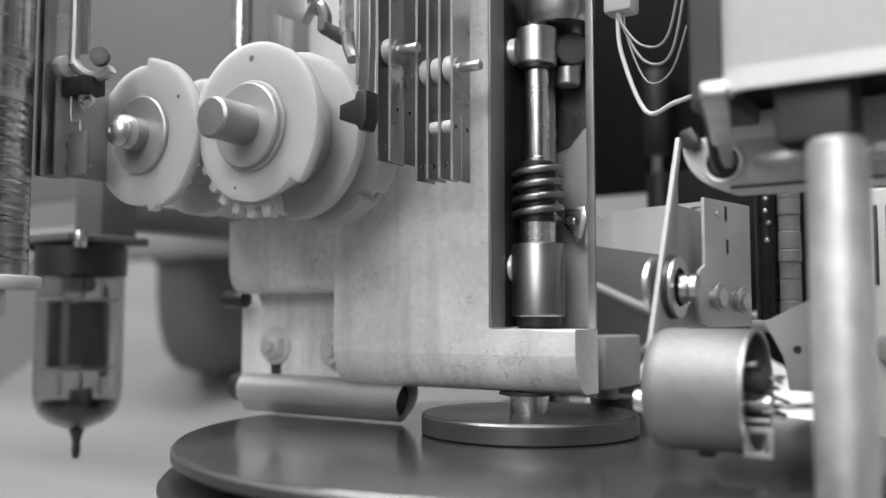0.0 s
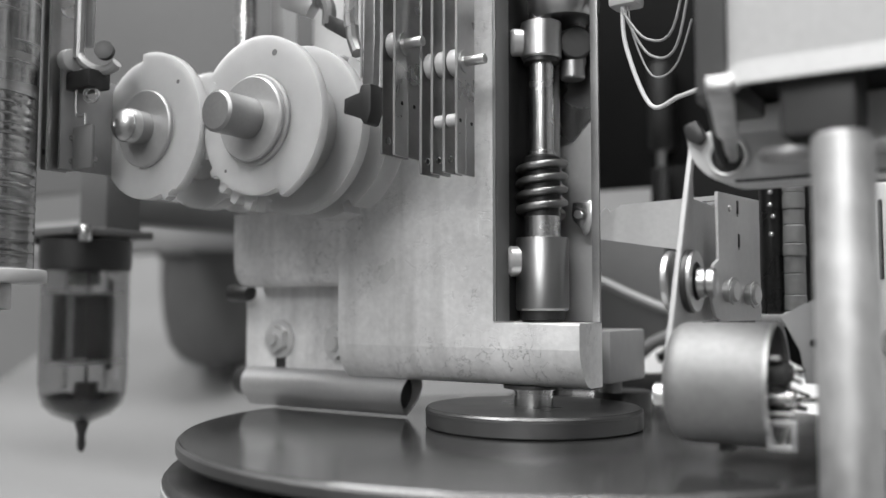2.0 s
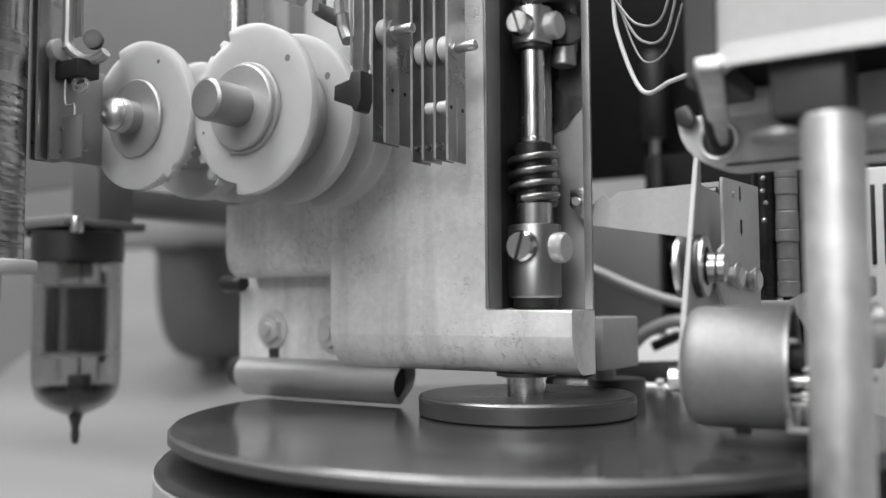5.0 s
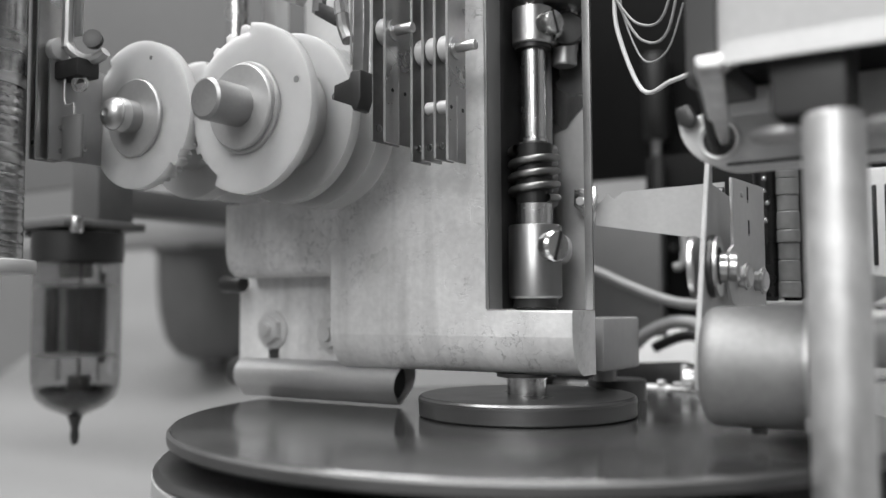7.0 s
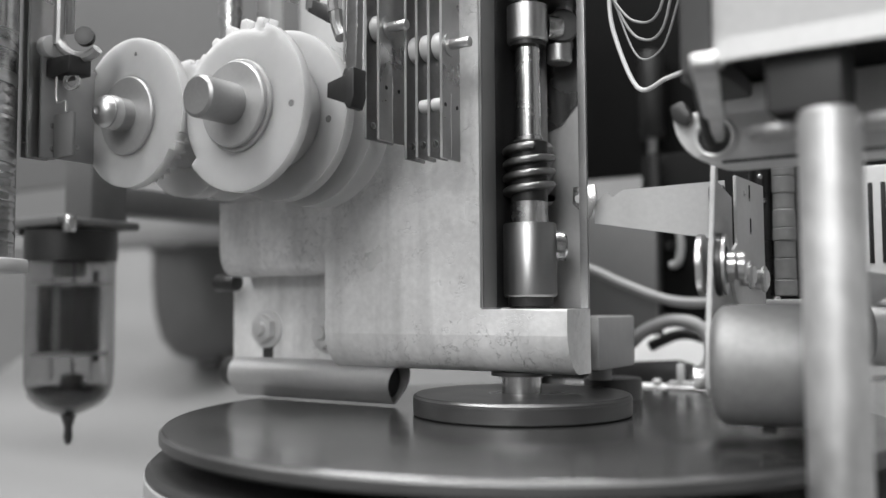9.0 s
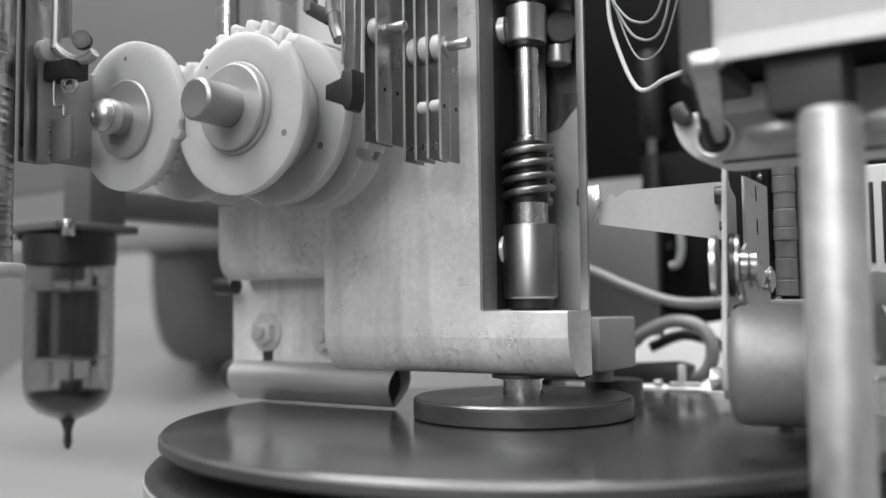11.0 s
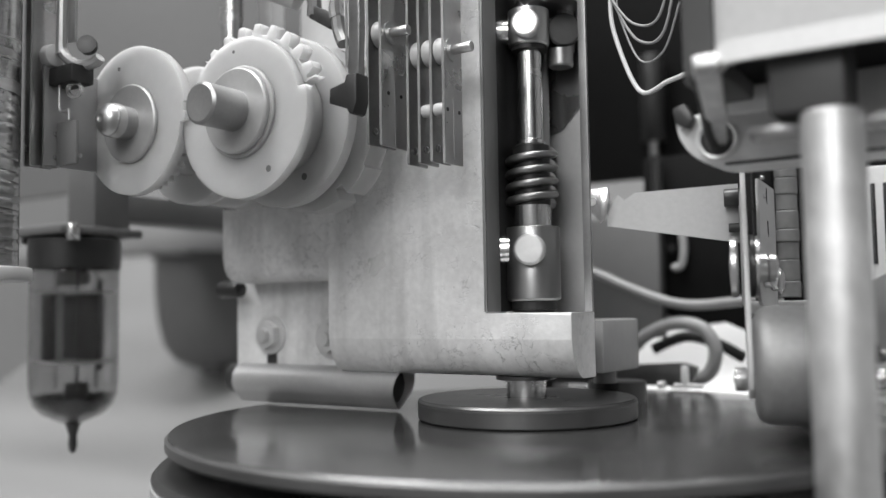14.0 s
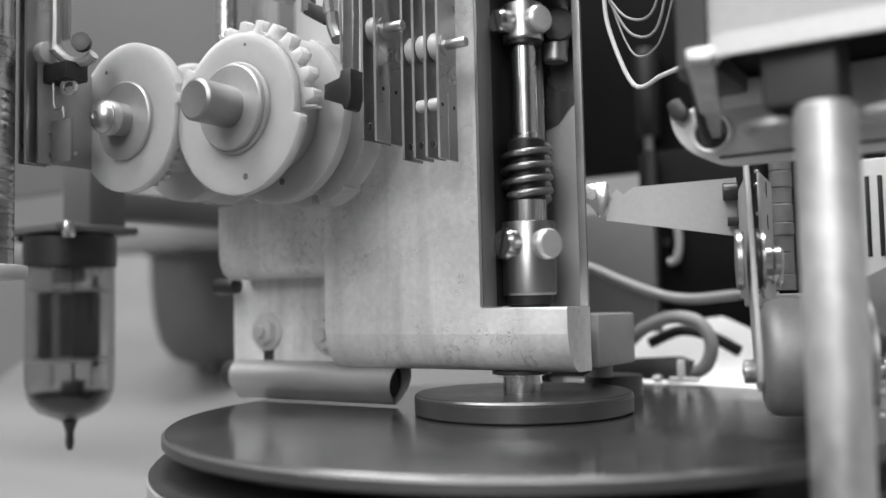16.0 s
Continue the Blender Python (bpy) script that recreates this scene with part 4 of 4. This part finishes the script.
    part("hole", cyl((73, -13.2, 24), (73, -12.8, 24), 0.9, seg=14), BLACK, ends)
    part("end_ring", lathe([(6.2, 0), (7.2, 0), (7.2, 6), (6.2, 6)], (78, -10, 22), (1, 0.3, 0), 40, closed=True), EDGE, a, "bright ring")
    part("cup_foot", box((57, cy - 2, cz - r - 1.3), (60, cy + 2, cz - r + 0.4), 0.3), BLACK, cup)
    part("axle_bolt", lathe([(0, 0), (2.3, 0), (2.6, 0.5), (2.6, 2.6), (0, 3.0)], (46.3, cy - 1.6, cz - 3.0), (-1, 0, 0), 20), SATIN, a, "bolt through the plate")
    ry, rz = -21.0, 37.8
    part("roller", lathe([(0, 0), (6.8, 0), (7.2, 0.4), (7.2, 1.2), (6.8, 1.5), (0, 1.5)], (47.5, ry, rz), (1, 0, 0), 40), DARKMETAL, a, "dark roller with a bright rim")
    part("roller_rim", lathe([(4.4, 0), (6.9, 0), (6.9, 0.7), (4.4, 0.7)], (49.0, ry, rz), (1, 0, 0), 40, closed=True), SATIN, a)
    part("roller_back", lathe([(0, 0), (6.6, 0), (7.0, 0.5), (7.0, 1.6), (0, 2.0)], (45.2, ry - 1, rz), (-1, 0, 0), 40), SATIN, a)
    part("roller_nut", lathe([(0, 0), (3.4, 0), (3.4, 1.6), (2.9, 1.8), (3.3, 2.2), (3.3, 3.6), (2.6, 4.2), (0, 4.2)], (49.6, ry + 1.4, rz - 0.3), (1, 0.1, 0), 28), SATIN, a, "bright ribbed nut")
    for y, z in ((-1.7, 35.9), (10.6, 35.1)):
        screw = part("screw", lathe([(0, 0), (2.7, 0), (2.7, 2.2), (2.2, 2.7), (0, 2.7)], (50.9 + (y + 5.6) * 0.19, y, z), (1, -0.19, 0), 24), SATIN, a, "dull cheese-head screw")
        part("screw_washer", lathe([(2.8, 0), (3.4, 0), (3.4, 0.5), (2.8, 0.5)], (52.4 + (y + 5.6) * 0.19, y, z), (1, -0.19, 0), 24, closed=True), EDGE, screw, "bright edge of the washer")
    part("strap", strap_mesh(), STRAPM, a, "pale tapered strap to the pivot")
    part("spacer", cyl((42.5, 11.4, 57.5), (46.4, 11.4, 57.5), 2.4, seg=20, bevel=0.3), DARKMETAL, a, "dark spacer stud")
    part("spacer", cyl((43.5, 12, 49.5), (46.4, 12, 49.5), 1.2, seg=16), DARKMETAL, a, "dark spacer stud")
    part("hook", prism([(5.8, 61.6), (12.0, 62.2), (12.5, 58.5), (11.0, 53.2), (9.6, 52.0), (8.2, 54.2), (5.6, 57)], 11.2, 12.0, bevel=0.25), STEEL, a, "bright hooked end")
    part("hook_rivet", cyl((7.6, 10.6, 58.2), (7.6, 12, 58.2), 1.2, seg=16), SATIN, a)
    part("hub", lathe([(0, 6), (3.5, 6), (3.5, 24), (0, 24)], (PVX, PVY, 0), seg=32), GREY, a, "grey pivot hub")
    return a


def strap_mesh():
    bm = bmesh.new()
    a = [(46.2, 13.7, 45.6), (46.2, 13.8, 61.5), (19.0, 14.8, 60.6), (16.0, 14.6, 58.6), (14.4, 14.9, 60.2), (11.4, 13.4, 57.0), (11.4, 12.9, 51.4)]
    v0 = [bm.verts.new(p) for p in a]
    v1 = [bm.verts.new((p[0], p[1] + 0.9, p[2])) for p in a]
    bm.faces.new(v0)
    bm.faces.new(v1[::-1])
    n = len(a)
    for i in range(n):
        bm.faces.new((v0[i], v1[i], v1[(i + 1) % n], v0[(i + 1) % n]))
    return bm


ARM = arm()


# ---- behind the arm ----
def behind():
    p = thing("pivot_pillar", (6, 49, -60), "dark pillar with the arm's pivot", "pillar")
    part("column", cyl((PVX, PVY + 9.5, -60), (PVX, PVY + 9.5, 6), 9, seg=32, bevel=0.5), DARKMETAL, p)
    c = thing("choke_coil", (56, 52, 28), "dark choke with a paper-wound coil behind the arm", "coil")
    part("back_board", box((48.4, 56, 28), (64.5, 58, 86), 0.4), BLACK, c, "black mounting board")
    prof, z = [(0, 31)], 31
    rnd = random.Random(9)
    while z < 86:
        k, step = 3.1 + rnd.uniform(-0.15, 0.15), rnd.uniform(3.5, 6.5)
        prof += [(k - 0.25, z), (k, z + 0.3), (k, z + step - 0.3), (k - 0.25, z + step)]
        z += step
    part("winding", lathe(prof + [(0, z)], (58.2, 52, 0), seg=32), PAPER, c, "grey paper-wrapped winding")
    part("core", lathe([(0, 30), (3.3, 30), (3.3, 86), (0, 86)], (51.9, 52, 0), seg=32), COPPER, c, "dark lacquered core")
    for i in range(6):
        zz = 54 + i * 4.0 + rnd.uniform(-1, 1)
        part("solder_bead", lathe([(0, 0), (0.6, 0.1), (0.8, 0.4), (0.5, 0.8), (0, 0.9)], (52.6 + rnd.uniform(-0.4, 0.9), 49.0, zz), (0.1, -1, 0), 12), STEEL, c, "bright solder bead")
    part("foot", box((48.0, 46, 26.5), (66, 58.5, 30), 0.6), GREY, c, "grey foot plate")
    part("foot_rivet", lathe([(0, 0), (1.1, 0), (0.9, 0.7), (0, 0.9)], (56.5, 47.8, 30), (0, 0, 1), 14), STEEL, c)
    tagged(part("dark_cabinet", box((-95, 205, 92), (140, 210, 330), 1), DARKPANEL), "black enamelled cabinet behind the machine", "cabinet", kind="structure")
    tagged(part("dark_chassis", prism([(-21, 92), (75, 92), (75, 6), (40, 8), (23, 17), (12, 22), (-21, 18)], 150, 154, bevel=0.8), DARKPANEL), "black enamelled chassis with an angled lower edge", "chassis", kind="structure")
    # Added white slope takes the place of a brightly lit wall farther back.
    tagged(part("lit_wall_standin", prism([(160, -30), (330, 26), (330, 29), (160, -27)], -75, 130, axis="X", bevel=0.4), PALE), "added white slope standing in for the lit wall far behind", "board", kind="structure")
    tagged(part("rear_plate", box((-60, 114, 17), (-2.4, 117, 64), 0.8), MIDGREY), "grey upright plate behind the casting", "plate", kind="structure")
    r = thing("hanging_pin", (-32, 196, 88), "slim bright pin hanging from the cabinet", "pin")
    part("pin", lathe([(0, 88), (1.2, 89), (2.2, 91), (2.2, 112), (0, 112)], (-32.6, 197, 0), seg=20), SATIN, r)
    part("sleeve", cyl((-32.6, 197, 108), (-32.6, 197, 150), 6, seg=24, bevel=0.5), BLACK, r)
    part("backing", box((-37, 200, 110), (-28, 205, 148), 0.5), BLACK, r)
    d = thing("stay_rod", (-9, 146, 18), "dark upright stay rod on the chassis", "rod")
    part("rod", cyl((-13.5, 146, 16), (-13.5, 146, 92), 2.2, seg=20), DARKMETAL, d)
    part("clamp", box((-16.5, 143.5, 19), (-10.5, 150.2, 25), 0.6), BLACK, d)
    t = thing("tag_strip", (-6, 148, 40), "small bent pale tag on the black chassis", "tag")
    part("tag", sweep([(-9, 147.5, 62), (-4.6, 147.2, 60), (-3.4, 147.2, 53), (-4.6, 147.2, 46), (-8, 147.4, 44.6)], 1.7), SHEET, t)
    part("hole", cyl((-8.5, 146.4, 53), (-8.5, 150.2, 53), 1.8, seg=14), BLACK, t)
    for pts, rad, m, lab in (
            ([(-38, 112, 46), (-25, 110, 41.5), (-14.6, 109, 36.9), (1, 108, 31.1), (12, 109, 29.2), (22, 120, 30), (34, 148, 32)], 1.9, CABLEDK, "pale curved cable behind the arm"),
            ([(-12, 112, 14), (-5.9, 110, 18.6), (5.2, 108, 22.6), (15.7, 107, 20.7), (20.1, 107, 13), (17.5, 108, 5.0), (10.1, 110, 1.3), (2, 114, 0.5)], 2.5, CABLEDK, "grey looped cable behind the arm"),
            ([(-10, 126, 12), (2, 128, 17), (14, 126, 15), (24, 130, 9)], 2.2, BLACK, "black cable under the chassis")):
        tagged(part("cable", sweep(pts, rad, 12), m), lab, "cable", "cables behind the arm")
    rail = thing("guide_rail", (-10, 94, 0), "dark guide rail with two pale stop lugs", "rail")
    part("bar", prism([(-60, 0.6), (10, 0.8), (15.5, 3), (17, 7.4), (12, 9), (-60, 5)], 93, 98, bevel=0.5), DARKMETAL, rail)
    part("lug", sweep([(4, 91.5, 1.2), (6.5, 91.5, 1.4)], 1.3), WHITE, rail, "pale stop lug")
    part("lug", box((12.5, 90.4, 0.6), (15.0, 93, 8.2), 0.7), WHITE, rail, "pale stop lug")
    part("lug_foot", box((9.5, 90.4, 0.4), (20, 93, 2.0), 0.4), WHITE, rail)
    part("standoff", box((-60, 98, -60), (-40, 112, 5), 0.8), DARKMETAL, rail)
    s = thing("slotted_panel", (110, 64, -60), "pale ventilated side panel with upright slots", "panel")
    part("sheet", box((77, 62, -60), (200, 66, 68), 0.6), BOXALU, s)
    for i in range(7):
        part("slot", box((79 + i * 3.4, 61.7, 40), (80.3 + i * 3.4, 62.4, 63), 0.15), DARKMETAL, s)
    part("knob", lathe([(0, 0), (4.5, 0), (5, 1), (5, 5), (4, 6.5), (0, 7)], (84, 62, 22), (0, -1, 0), 28), ALU, s, "pale round knob")


behind()


# ---- movement ----
def spindle_rows():
    """One turn in 1.1 s, run a little unevenly by the worm drive."""
    view = -63.4         # heading at which a screw head faces the viewer
    uneven = {1.0: -28, 1.5: 22, 2.0: -38, 6.5: -28, 12.0: -28, 3.0: -13, 4.0: -6, 7.5: -6, 8.0: -6, 11.5: 12, 12.5: 10, 13.0: -21, 15.0: 8, 15.9: 4, 16.0: -24}
    rows = []
    for i in range(161):
        t = i / 10
        turn = 7 - 327.2727 * (t - 0.5) + sum(d * max(0.0, 1 - abs(t - k) / 0.2) for k, d in uneven.items())
        rows.append((t, pose(SPX * U, SPY * U, 27.8 * U, 0, 0, view + turn - 3)))
    return rows


def motions():
    spin = -327.2727
    walk(SPINDLE, spindle_rows())
    walk(TURNTABLE, [(t, pose(0, 0, -30 * U, 0, 0, spin * t)) for t in [i * 0.2 for i in range(81)]])
    beats = [i * 1.0 for i in range(17)]
    walk(CAM2, [(t, pose(W2X * U, -57 * U, W2Z * U, 0, 10.72 * t, 0)) for t in beats])
    walk(CAM1, [(t, pose(W1X * U, -57 * U, W1Z * U, 0, -5.5 * t, 0)) for t in beats])
    walk(ARM, [(t, pose(PVX * U, PVY * U, 30 * U, 0, 0, 17.7 * t / 16)) for t in beats])


motions()
